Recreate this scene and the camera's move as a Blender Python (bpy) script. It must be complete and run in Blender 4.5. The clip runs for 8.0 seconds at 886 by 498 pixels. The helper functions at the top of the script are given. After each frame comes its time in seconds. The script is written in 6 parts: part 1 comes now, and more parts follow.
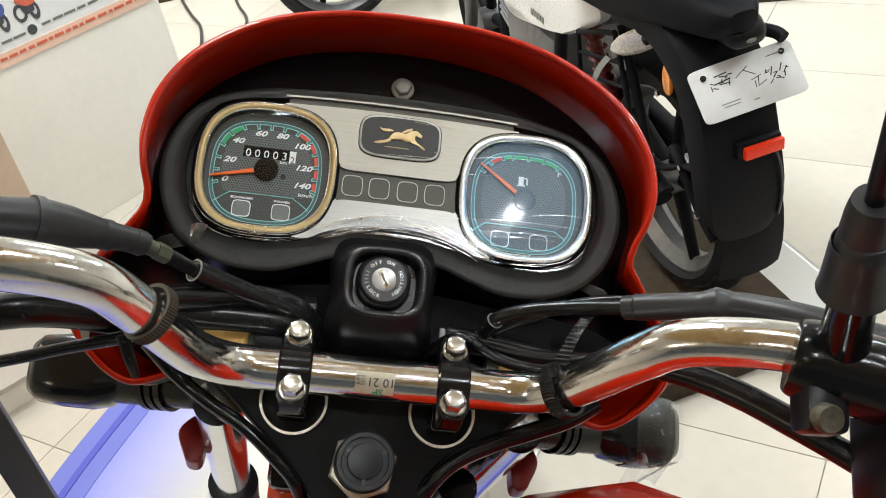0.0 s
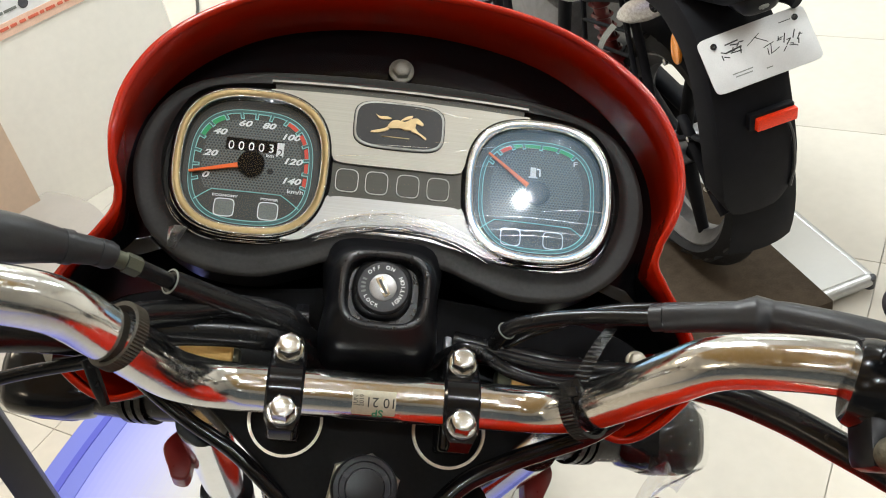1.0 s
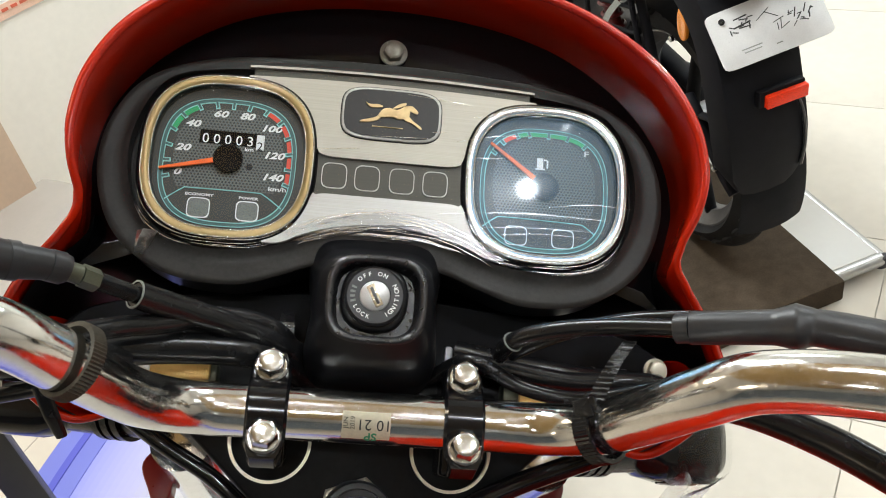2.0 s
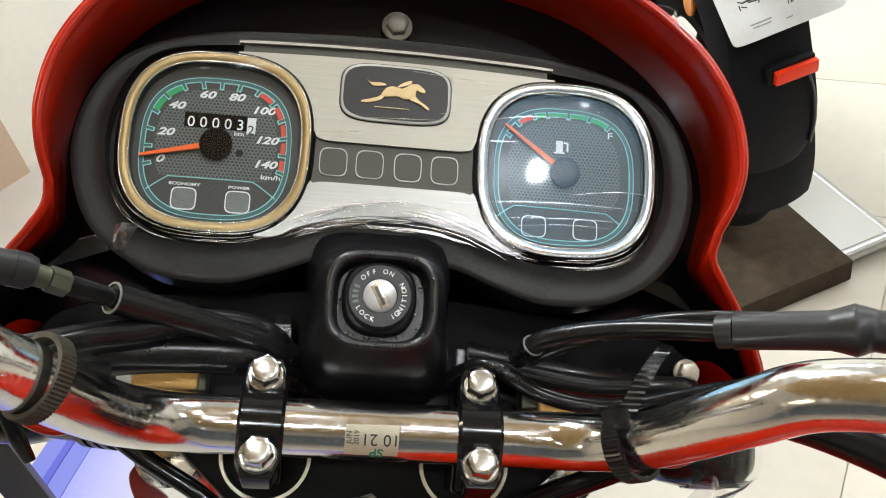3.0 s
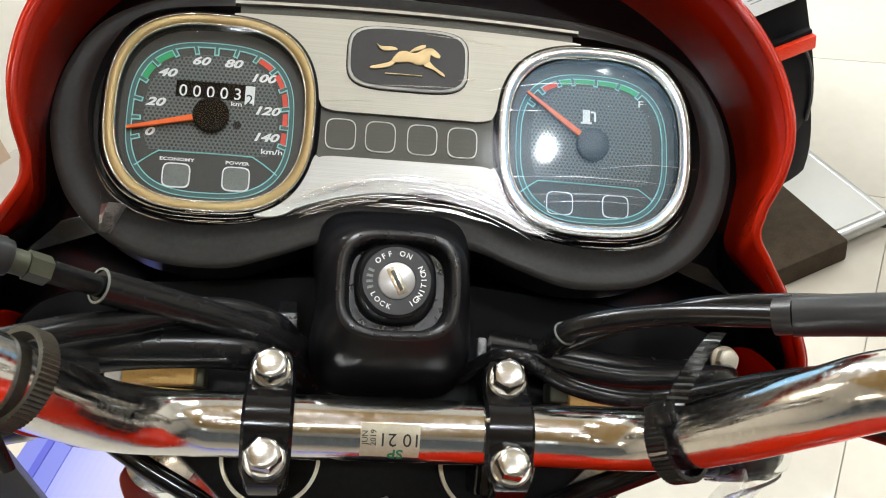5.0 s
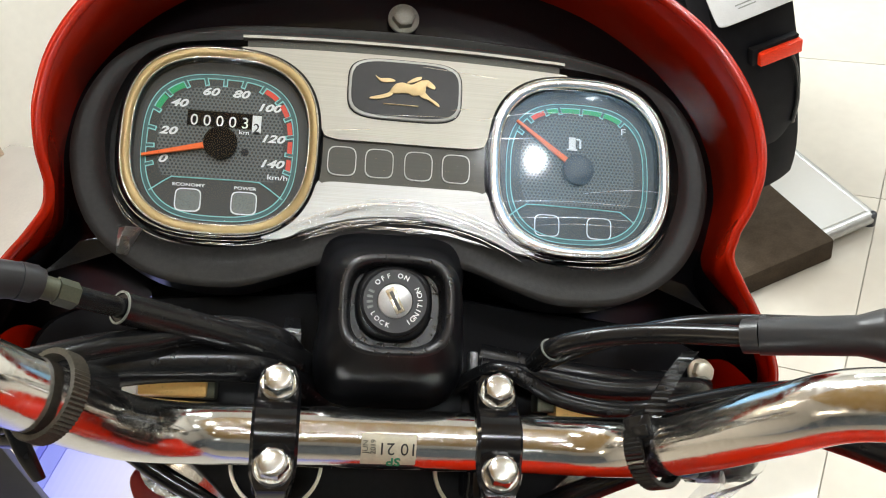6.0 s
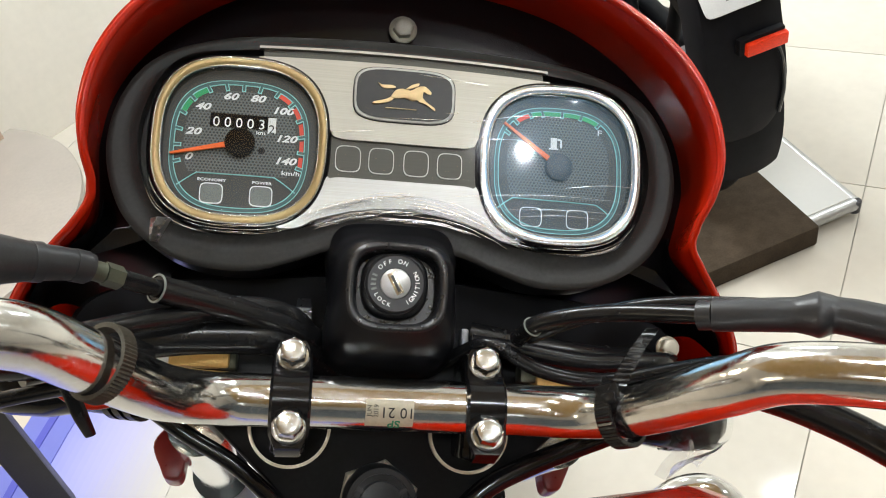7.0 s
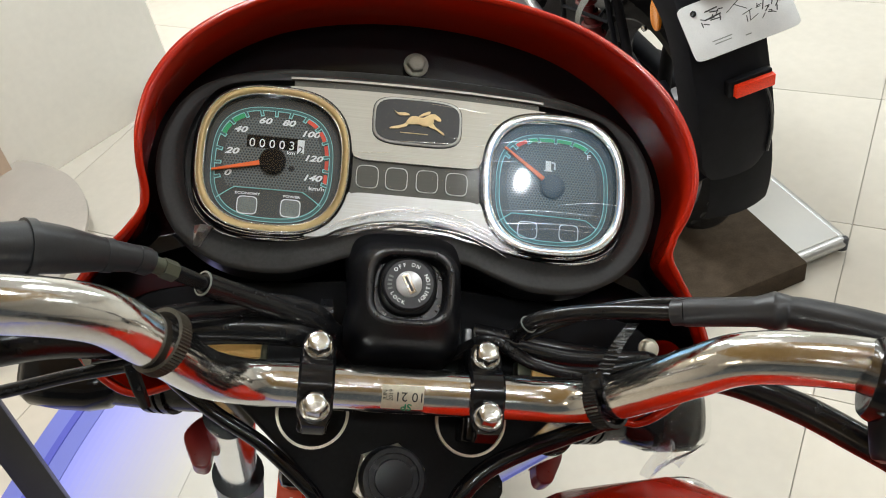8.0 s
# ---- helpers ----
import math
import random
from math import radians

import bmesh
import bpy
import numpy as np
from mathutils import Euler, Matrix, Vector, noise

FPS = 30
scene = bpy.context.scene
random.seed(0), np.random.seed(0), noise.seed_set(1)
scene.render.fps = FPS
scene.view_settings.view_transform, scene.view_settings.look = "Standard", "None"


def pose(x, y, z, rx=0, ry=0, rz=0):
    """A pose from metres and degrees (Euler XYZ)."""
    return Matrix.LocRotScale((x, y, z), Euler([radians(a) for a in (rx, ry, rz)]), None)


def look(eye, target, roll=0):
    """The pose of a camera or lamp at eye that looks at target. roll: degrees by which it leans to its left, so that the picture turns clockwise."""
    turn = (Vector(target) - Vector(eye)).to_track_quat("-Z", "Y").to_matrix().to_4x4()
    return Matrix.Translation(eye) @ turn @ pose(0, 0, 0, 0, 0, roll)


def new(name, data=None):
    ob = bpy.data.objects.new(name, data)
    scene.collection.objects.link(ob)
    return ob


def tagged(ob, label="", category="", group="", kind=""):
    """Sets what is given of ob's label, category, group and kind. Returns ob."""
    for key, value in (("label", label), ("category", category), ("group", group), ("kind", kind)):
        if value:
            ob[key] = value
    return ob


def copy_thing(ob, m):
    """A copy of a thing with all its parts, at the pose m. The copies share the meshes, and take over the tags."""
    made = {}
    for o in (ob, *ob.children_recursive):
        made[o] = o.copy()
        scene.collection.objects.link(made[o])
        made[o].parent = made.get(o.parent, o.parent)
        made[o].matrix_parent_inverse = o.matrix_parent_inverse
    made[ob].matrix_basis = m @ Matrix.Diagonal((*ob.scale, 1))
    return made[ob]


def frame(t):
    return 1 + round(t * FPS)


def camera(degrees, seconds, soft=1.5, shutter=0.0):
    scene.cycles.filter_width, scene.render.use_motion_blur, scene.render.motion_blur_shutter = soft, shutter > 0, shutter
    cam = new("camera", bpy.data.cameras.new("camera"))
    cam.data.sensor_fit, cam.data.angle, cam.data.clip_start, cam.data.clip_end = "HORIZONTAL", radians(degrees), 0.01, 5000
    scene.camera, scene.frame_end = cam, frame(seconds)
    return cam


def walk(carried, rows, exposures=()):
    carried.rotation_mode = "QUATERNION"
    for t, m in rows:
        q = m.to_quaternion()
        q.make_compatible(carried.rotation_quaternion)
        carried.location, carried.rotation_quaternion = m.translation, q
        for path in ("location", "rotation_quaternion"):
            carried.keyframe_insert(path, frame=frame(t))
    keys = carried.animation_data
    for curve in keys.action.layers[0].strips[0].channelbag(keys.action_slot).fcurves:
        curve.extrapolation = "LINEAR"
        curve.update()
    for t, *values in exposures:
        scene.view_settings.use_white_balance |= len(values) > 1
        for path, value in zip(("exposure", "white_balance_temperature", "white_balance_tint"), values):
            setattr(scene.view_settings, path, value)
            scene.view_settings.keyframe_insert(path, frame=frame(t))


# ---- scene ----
cam = camera(50.063, 8.0, 1.0)
PATH = [
    (0, (0.00741, -0.01281, 1.70876), (-0.18993, 1.59517, 0.53596), -10.820),
    (0.5, (0.00437, 0.01477, 1.70253), (-0.19957, 1.60755, 0.51028), -11.120),
    (1, (0.00316, 0.03798, 1.69176), (-0.20761, 1.60604, 0.46834), -11.850),
    (1.5, (0.00311, 0.05985, 1.68164), (-0.21473, 1.61370, 0.44145), -12.523),
    (3, (-0.00694, 0.11494, 1.65039), (-0.23365, 1.62940, 0.36391), -13.564),
    (3.5, (-0.01292, 0.12879, 1.64253), (-0.23881, 1.62966, 0.34010), -13.907),
    (4, (-0.01744, 0.13798, 1.63289), (-0.24024, 1.63018, 0.31999), -14.078),
    (5.5, (-0.02479, 0.14012, 1.62923), (-0.21513, 1.63132, 0.31010), -13.177),
    (6, (-0.02103, 0.12851, 1.65386), (-0.20617, 1.61118, 0.32442), -13.046),
    (6.5, (-0.01520, 0.11398, 1.67342), (-0.19591, 1.58159, 0.32678), -13.008),
    (7, (-0.01645, 0.09424, 1.68758), (-0.19472, 1.55343, 0.33148), -12.736),
    (7.5, (-0.01695, 0.06880, 1.70332), (-0.18598, 1.54221, 0.36151), -12.220),
    (8, (-0.01914, 0.04143, 1.71622), (-0.17792, 1.55447, 0.41795), -11.450),
]
walk(cam, [(t, look(eye, target, roll)) for t, eye, target, roll in PATH], [(0, -0.45), (1.5, -0.38), (4, -0.31), (5.5, -0.24), (6, -0.22), (6.5, -0.22), (7.5, -0.52), (8, -0.6)])

# ---------------------------------------------------------------- light
world = bpy.data.worlds.new("world")
scene.world = world
world.use_nodes = True
world.node_tree.nodes["Background"].inputs[0].default_value = (0.95, 0.97, 1.0, 1)
world.node_tree.nodes["Background"].inputs[1].default_value = 0.25


def area_lamp(name, x, y, z, sx, sy, watts, colour, rx=0, rz=0):
    data = bpy.data.lights.new(name, "AREA")
    data.shape, data.size, data.size_y, data.energy, data.color = "RECTANGLE", sx, sy, watts, colour
    ob = new(name, data)
    ob.matrix_basis = pose(x, y, z, rx, 0, rz)
    return ob


CEIL = 3.4
WHITE = (0.945, 1.0, 1.0)
# lit ceiling panels of the showroom
for x, y, w in ((-0.6, 1.9, 112), (-1.6, 4.2, 170), (1.9, 2.6, 66), (4.2, 0.2, 24), (2.2, -4.0, 10)):
    area_lamp("ceiling_panel_light", x, y, CEIL - 0.03, 0.6, 0.6, w * 0.70, WHITE, 0, 20)
# cooler panels at the far end
for x, y, w in ((0.6, 4.6, 95), (3.6, 4.6, 115)):
    area_lamp("ceiling_panel_light", x, y, CEIL - 0.03, 0.6, 0.6, w * 0.70, (0.86, 0.95, 1.0), 0, 20)
# unseen panels on the column side, warm tint added to tan the floor
for x, y, w in ((-3.4, 1.6, 95), (-3.4, -2.4, 40)):
    area_lamp("ceiling_panel_light", x, y, CEIL - 0.03, 0.6, 0.6, w * 0.70, (1.0, 0.84, 0.62), 0, 20)
# the bright downlight mirrored in the fuel gauge
spot = bpy.data.lights.new("downlight_lamp", "AREA")
spot.shape, spot.size, spot.energy, spot.color = "DISK", 0.085, 12, (0.92, 0.96, 1.0)
new("downlight_lamp", spot).matrix_basis = pose(0.995, -0.298, CEIL - 0.080)
# downlights over the machine; the last, unseen, is added to brighten the partition
for x, y, w in ((0.2, 0.6, 10), (0.3, -0.9, 13), (1.6, 0.5, 24), (-0.6, -1.5, 3), (-1.1, 3.1, 14)):
    lamp = bpy.data.lights.new("downlight_lamp", "AREA")
    lamp.shape, lamp.size, lamp.energy, lamp.color = "DISK", 0.12, w, (0.90, 0.98, 1.0)
    new("downlight_lamp", lamp).matrix_basis = pose(x, y, CEIL - (0.085 if y < 1.4 else 0.02))


# ---------------------------------------------------------------- materials
def principled(name):
    m = bpy.data.materials.new(name)
    m.use_nodes = True
    return m, m.node_tree, m.node_tree.nodes["Principled BSDF"]


def surface(name, colour, rough=0.5, metal=0.0, var=0.12, scale=30.0, bump=0.0, bscale=400.0, coat=0.0, rvar=0.08, spec=0.5, stretch=(1, 1, 1), trans=0.0, sheen=0.0):
    """A plain material with two scales of change in colour and gloss, and a fine relief."""
    m, nt, p = principled(name)
    n, l = nt.nodes, nt.links
    co = n.new("ShaderNodeTexCoord")
    mp = n.new("ShaderNodeMapping")
    mp.inputs["Scale"].default_value = stretch
    l.new(co.outputs["Object"], mp.inputs[0])
    big = n.new("ShaderNodeTexNoise")
    big.inputs["Scale"].default_value, big.inputs["Detail"].default_value = scale, 4
    fine = n.new("ShaderNodeTexNoise")
    fine.inputs["Scale"].default_value, fine.inputs["Detail"].default_value = scale * 9, 5
    l.new(mp.outputs[0], big.inputs[0])
    l.new(mp.outputs[0], fine.inputs[0])
    mix = n.new("ShaderNodeMath")
    mix.operation = "ADD"
    l.new(big.outputs["Fac"], mix.inputs[0])
    l.new(fine.outputs["Fac"], mix.inputs[1])
    ramp = n.new("ShaderNodeMapRange")
    ramp.inputs["From Min"].default_value, ramp.inputs["From Max"].default_value = 0.7, 1.3
    ramp.inputs["To Min"].default_value, ramp.inputs["To Max"].default_value = 1 - var, 1 + var
    l.new(mix.outputs[0], ramp.inputs["Value"])
    mul = n.new("ShaderNodeVectorMath")
    mul.operation = "SCALE"
    mul.inputs[0].default_value = colour
    l.new(ramp.outputs[0], mul.inputs["Scale"])
    l.new(mul.outputs[0], p.inputs["Base Color"])
    rr = n.new("ShaderNodeMapRange")
    rr.inputs["From Min"].default_value, rr.inputs["From Max"].default_value = 0.3, 0.7
    rr.inputs["To Min"].default_value, rr.inputs["To Max"].default_value = max(0.01, rough - rvar), min(1.0, rough + rvar)
    l.new(fine.outputs["Fac"], rr.inputs["Value"])
    l.new(rr.outputs[0], p.inputs["Roughness"])
    p.inputs["Metallic"].default_value = metal
    p.inputs["Specular IOR Level"].default_value = spec
    p.inputs["Coat Weight"].default_value, p.inputs["Coat Roughness"].default_value = coat, 0.04
    p.inputs["Transmission Weight"].default_value = trans
    p.inputs["Sheen Weight"].default_value = sheen
    if bump:
        t = n.new("ShaderNodeTexNoise")
        t.inputs["Scale"].default_value, t.inputs["Detail"].default_value = bscale, 3
        l.new(mp.outputs[0], t.inputs[0])
        b = n.new("ShaderNodeBump")
        b.inputs["Strength"].default_value, b.inputs["Distance"].default_value = bump, 0.0006
        l.new(t.outputs["Fac"], b.inputs["Height"])
        l.new(b.outputs[0], p.inputs["Normal"])
    return m


def glowing(name, colour, strength):
    m, _, p = principled(name)
    p.inputs["Base Color"].default_value = (*colour, 1)
    p.inputs["Emission Color"].default_value = (*colour, 1)
    p.inputs["Emission Strength"].default_value = strength
    return m


def clear(name, tint=(1, 1, 1), gloss=0.04, rough=0.05, film=0.0, streak=(60, 60, 60), shine=(1, 1, 1)):
    """A thin clear sheet: seen through, with a gloss that grows at grazing angles; film adds wrinkles."""
    m = bpy.data.materials.new(name)
    m.use_nodes = True
    n, l = m.node_tree.nodes, m.node_tree.links
    n.clear()
    out = n.new("ShaderNodeOutputMaterial")
    mix = n.new("ShaderNodeMixShader")
    tr = n.new("ShaderNodeBsdfTransparent")
    tr.inputs[0].default_value = (*tint, 1)
    gl = n.new("ShaderNodeBsdfGlossy")
    gl.inputs["Roughness"].default_value = rough
    gl.inputs["Color"].default_value = (*shine, 1)
    fr = n.new("ShaderNodeFresnel")
    fr.inputs[0].default_value = 1.5
    add = n.new("ShaderNodeMath")
    add.operation, add.use_clamp = "ADD", True
    add.inputs[1].default_value = gloss - 0.04
    l.new(fr.outputs[0], add.inputs[0])
    l.new(add.outputs[0], mix.inputs[0])
    l.new(tr.outputs[0], mix.inputs[1])
    l.new(gl.outputs[0], mix.inputs[2])
    l.new(mix.outputs[0], out.inputs[0])
    if film:
        co = n.new("ShaderNodeTexCoord")
        mp = n.new("ShaderNodeMapping")
        mp.inputs["Scale"].default_value = streak
        t = n.new("ShaderNodeTexNoise")
        t.inputs["Scale"].default_value, t.inputs["Detail"].default_value, t.inputs["Distortion"].default_value = 1.0, 5, 0.6
        b = n.new("ShaderNodeBump")
        b.inputs["Strength"].default_value, b.inputs["Distance"].default_value = film, 0.002
        l.new(co.outputs["Object"], mp.inputs[0])
        l.new(mp.outputs[0], t.inputs[0])
        l.new(t.outputs["Fac"], b.inputs["Height"])
        l.new(b.outputs[0], gl.inputs["Normal"])
        l.new(b.outputs[0], fr.inputs["Normal"])
    return m


def dial_face(name):
    """Charcoal dial with a fine honeycomb of darker dots."""
    m, nt, p = principled(name)
    n, l = nt.nodes, nt.links
    co = n.new("ShaderNodeTexCoord")

    def lattice(shift):
        mp = n.new("ShaderNodeVectorMath")
        mp.operation = "MULTIPLY_ADD"
        mp.inputs[1].default_value, mp.inputs[2].default_value = (1 / 0.0016, 1 / (0.0016 * 1.732), 0), (shift, shift, 0)
        l.new(co.outputs["Object"], mp.inputs[0])
        fr = n.new("ShaderNodeVectorMath")
        fr.operation = "FRACTION"
        l.new(mp.outputs[0], fr.inputs[0])
        sub = n.new("ShaderNodeVectorMath")
        sub.operation = "MULTIPLY_ADD"
        sub.inputs[1].default_value, sub.inputs[2].default_value = (1, 1.732, 0), (-0.5, -0.866, 0)
        l.new(fr.outputs[0], sub.inputs[0])
        ln = n.new("ShaderNodeVectorMath")
        ln.operation = "LENGTH"
        l.new(sub.outputs[0], ln.inputs[0])
        return ln

    a, b = lattice(0.0), lattice(0.5)
    mn = n.new("ShaderNodeMath")
    mn.operation = "MINIMUM"
    l.new(a.outputs["Value"], mn.inputs[0])
    l.new(b.outputs["Value"], mn.inputs[1])
    ramp = n.new("ShaderNodeMapRange")
    ramp.inputs["From Min"].default_value, ramp.inputs["From Max"].default_value = 0.27, 0.36
    l.new(mn.outputs[0], ramp.inputs["Value"])
    mix = n.new("ShaderNodeMix")
    mix.data_type = "RGBA"
    mix.inputs["A"].default_value, mix.inputs["B"].default_value = (0.016, 0.018, 0.018, 1), (0.120, 0.130, 0.122, 1)
    l.new(ramp.outputs[0], mix.inputs["Factor"])
    l.new(mix.outputs["Result"], p.inputs["Base Color"])
    p.inputs["Roughness"].default_value = 0.45
    return m


def brushed(name, colour, rough, along=(4, 900, 60)):
    m, nt, p = principled(name)
    n, l = nt.nodes, nt.links
    co = n.new("ShaderNodeTexCoord")
    mp = n.new("ShaderNodeMapping")
    mp.inputs["Scale"].default_value = along
    t = n.new("ShaderNodeTexNoise")
    t.inputs["Scale"].default_value, t.inputs["Detail"].default_value = 3.0, 6
    l.new(co.outputs["Object"], mp.inputs[0])
    l.new(mp.outputs[0], t.inputs[0])
    r = n.new("ShaderNodeMapRange")
    r.inputs["From Min"].default_value, r.inputs["From Max"].default_value = 0.3, 0.7
    r.inputs["To Min"].default_value, r.inputs["To Max"].default_value = 0.90, 1.07
    l.new(t.outputs["Fac"], r.inputs["Value"])
    v = n.new("ShaderNodeVectorMath")
    v.operation = "SCALE"
    v.inputs[0].default_value = colour
    l.new(r.outputs[0], v.inputs["Scale"])
    l.new(v.outputs[0], p.inputs["Base Color"])
    r2 = n.new("ShaderNodeMapRange")
    r2.inputs["To Min"].default_value, r2.inputs["To Max"].default_value = rough - 0.1, rough + 0.1
    l.new(t.outputs["Fac"], r2.inputs["Value"])
    l.new(r2.outputs[0], p.inputs["Roughness"])
    p.inputs["Metallic"].default_value = 0.85
    b = n.new("ShaderNodeBump")
    b.inputs["Strength"].default_value, b.inputs["Distance"].default_value = 0.12, 0.0002
    l.new(t.outputs["Fac"], b.inputs["Height"])
    l.new(b.outputs[0], p.inputs["Normal"])
    return m


CHROME = surface("chrome", (0.82, 0.82, 0.83), 0.10, 1.0, 0.10, 60, 0.06, 260, rvar=0.05)
BAR_CHROME = surface("worn_bar_chrome", (0.76, 0.75, 0.73), 0.15, 1.0, 0.10, 60, 0.08, 260, rvar=0.08)
DULL_CHROME = surface("zinc_steel", (0.50, 0.485, 0.45), 0.24, 1.0, 0.06, 60, rvar=0.02)
# one bezel chrome in two copies, each with its ceiling reflection as colour
TAN_SHINE_CHROME = surface("bezel_chrome_tan_shine", (0.43, 0.305, 0.135), 0.40, 0.5, 0.02, 30, rvar=0.01)
WHITE_SHINE_CHROME = surface("bezel_chrome_white_shine", (0.82, 0.83, 0.83), 0.22, 0.85, 0.02, 30, rvar=0.01, coat=0.3)
RED = surface("red_paint", (0.43, 0.013, 0.001), 0.22, 0.0, 0.05, 40, coat=0.18, rvar=0.01, spec=0.25)
RED_DARK = surface("dark_red_paint", (0.22, 0.012, 0.012), 0.35, 0.0, 0.06, 40, coat=0.4)
BLACK = surface("black_plastic", (0.008, 0.008, 0.0095), 0.30, 0.0, 0.25, 50, 0.03, 1800, spec=0.25, rvar=0.02)
BLACK_SOFT = surface("grained_black_plastic", (0.030, 0.028, 0.0265), 0.33, 0.0, 0.2, 60, 0.12, 2500, spec=0.16, rvar=0.02)
BLACK_GLOSS = surface("gloss_black_paint", (0.006, 0.006, 0.007), 0.16, 0.0, 0.2, 40, coat=0.1, spec=0.32, rvar=0.02)
RUBBER = surface("black_rubber", (0.009, 0.009, 0.0098), 0.25, 0.0, 0.2, 25, 0.0, 900, spec=0.36, rvar=0.03)
GREY_RUBBER = surface("grey_rubber", (0.020, 0.020, 0.022), 0.36, 0.0, 0.2, 40, 0.08, 900, spec=0.42, rvar=0.03)
DUSTY_RUBBER = surface("dusty_black_rubber", (0.050, 0.044, 0.033), 0.5, 0.0, 0.5, 90, 0.1, 900, spec=0.3)
TYRE = surface("tyre_rubber", (0.010, 0.010, 0.011), 0.6, 0.0, 0.3, 50, 0.5, 700, spec=0.25)
BRUSHED = brushed("brushed_silver", (0.365, 0.34, 0.29), 0.44)
PANEL_DARK = brushed("brushed_charcoal", (0.075, 0.072, 0.062), 0.45)
OLIVE = surface("olive_zinc", (0.10, 0.105, 0.075), 0.4, 0.6, 0.15, 150)
OLD_STEEL = surface("aged_steel", (0.30, 0.29, 0.25), 0.45, 0.5, 0.2, 200, 0.2, 900)
OLD_BRONZE = surface("weathered_bolt_head", (0.085, 0.075, 0.052), 0.6, 0.4, 0.6, 300, 0.6, 700)
DIAL = dial_face("dial_charcoal")
DIAL_PLAIN = surface("dial_plain", (0.038, 0.038, 0.034), 0.45, 0, 0.1, 90)
TEAL_DARK = surface("dull_teal_print", (0.055, 0.135, 0.130), 0.5, 0, 0.05)
WELL_GLOSS = surface("polished_dark_plastic", (0.020, 0.026, 0.026), 0.07, 0.0, 0.1, 60, spec=0.9, rvar=0.01)
TEAL = surface("teal_print", (0.30, 0.68, 0.64), 0.5, 0, 0.05)
SILVER_PRINT = surface("silver_print", (0.46, 0.45, 0.41), 0.4, 0.3, 0.05)
PRINT = surface("white_print", (0.92, 0.92, 0.90), 0.5, 0, 0.05)
GREEN = surface("green_print", (0.02, 0.42, 0.14), 0.5, 0, 0.05)
REDPRINT = surface("red_print", (0.85, 0.08, 0.04), 0.5, 0, 0.05)
NEEDLE = surface("needle_orange", (1.0, 0.15, 0.004), 0.4, 0, 0.05)
LENS_GREY = surface("smoked_lens", (0.19, 0.20, 0.185), 0.3, 0, 0.1, 200)
EMBLEM = surface("emblem_gold", (0.62, 0.46, 0.24), 0.42, 0.6, 0.1, 300)
HUB_GREY = surface("hub_blue_grey", (0.040, 0.046, 0.055), 0.4, 0.0, 0.2, 200)
BADGE_DARK = surface("badge_brown_black", (0.017, 0.014, 0.012), 0.4, 0.0, 0.1, 120)
STICKER = surface("sticker_paper", (0.55, 0.50, 0.38), 0.6, 0, 0.12, 90)
INK = surface("black_ink", (0.03, 0.03, 0.03), 0.6, 0, 0.1)
GREEN_INK = surface("green_ink", (0.03, 0.25, 0.13), 0.6, 0, 0.1)
BRASS = surface("yellow_zinc", (0.86, 0.56, 0.20), 0.35, 0.4, 0.06, 120)
WASHER = surface("pale_washer", (0.62, 0.58, 0.48), 0.35, 0.4, 0.1, 150)
AMBER = surface("amber_lens", (0.85, 0.28, 0.02), 0.25, 0, 0.1, 200, coat=0.5)
RED_LENS = surface("red_reflector", (0.92, 0.045, 0.008), 0.35, 0, 0.3, 300, 0.4, 1200, coat=0.1, spec=0.3)
CLEAR_LENS = surface("clear_lens", (0.66, 0.63, 0.58), 0.12, 0.35, 0.35, 160, 1.0, 220, coat=0.6)
WHITE_PAINT = surface("white_paint", (0.82, 0.82, 0.81), 0.3, 0, 0.02, 20, coat=0.4)
PLATE_WHITE = surface("white_plate", (0.62, 0.62, 0.62), 0.35, 0, 0.06, 40)
GREY_METAL = surface("grey_cast_metal", (0.20, 0.20, 0.21), 0.4, 0.8, 0.2, 40, 0.2, 600)
ORANGE = surface("orange_label", (0.85, 0.09, 0.02), 0.45, 0, 0.06)
TILE = surface("vitrified_tile", (0.59, 0.545, 0.475), 0.10, 0, 0.04, 3, 0.02, 60, rvar=0.03)
GROUT = surface("grout", (0.46, 0.43, 0.38), 0.8, 0, 0.2, 60)
WALL = surface("cream_wall", (0.90, 0.86, 0.79), 0.7, 0, 0.03, 4, 0.1, 120)
CEILING = surface("white_ceiling", (0.74, 0.73, 0.70), 0.7, 0, 0.05, 3)
TAN = surface("tan_veneer", (0.50, 0.33, 0.13), 0.55, 0, 0.12, 4)
# dark blue-grey chosen for what the chrome mirrors
DARK_WALL = surface("dark_reflected_wall", (0.16, 0.19, 0.22), 0.6, 0, 0.3, 2)
BROWN = surface("brown_skirting", (0.16, 0.10, 0.07), 0.5, 0, 0.15, 20)
CARPET = surface("brown_carpet", (0.058, 0.043, 0.030), 0.9, 0, 0.25, 30, 0.6, 900, spec=0.1)
PLATFORM = surface("white_laminate", (0.49, 0.47, 0.43), 0.32, 0, 0.015, 8, rvar=0.01)
METAL_TRIM = surface("aluminium_trim", (0.50, 0.50, 0.50), 0.35, 0.9, 0.1, 60)
BEIGE = surface("beige_panel", (0.62, 0.46, 0.34), 0.5, 0, 0.05, 6)
GREY_TOP = surface("grey_laminate", (0.42, 0.38, 0.34), 0.45, 0, 0.06, 10)
POSTER = surface("poster_paper", (0.80, 0.80, 0.80), 0.45, 0, 0.04, 8)
POSTER_RED = surface("poster_red", (0.65, 0.14, 0.08), 0.45, 0, 0.15, 30)
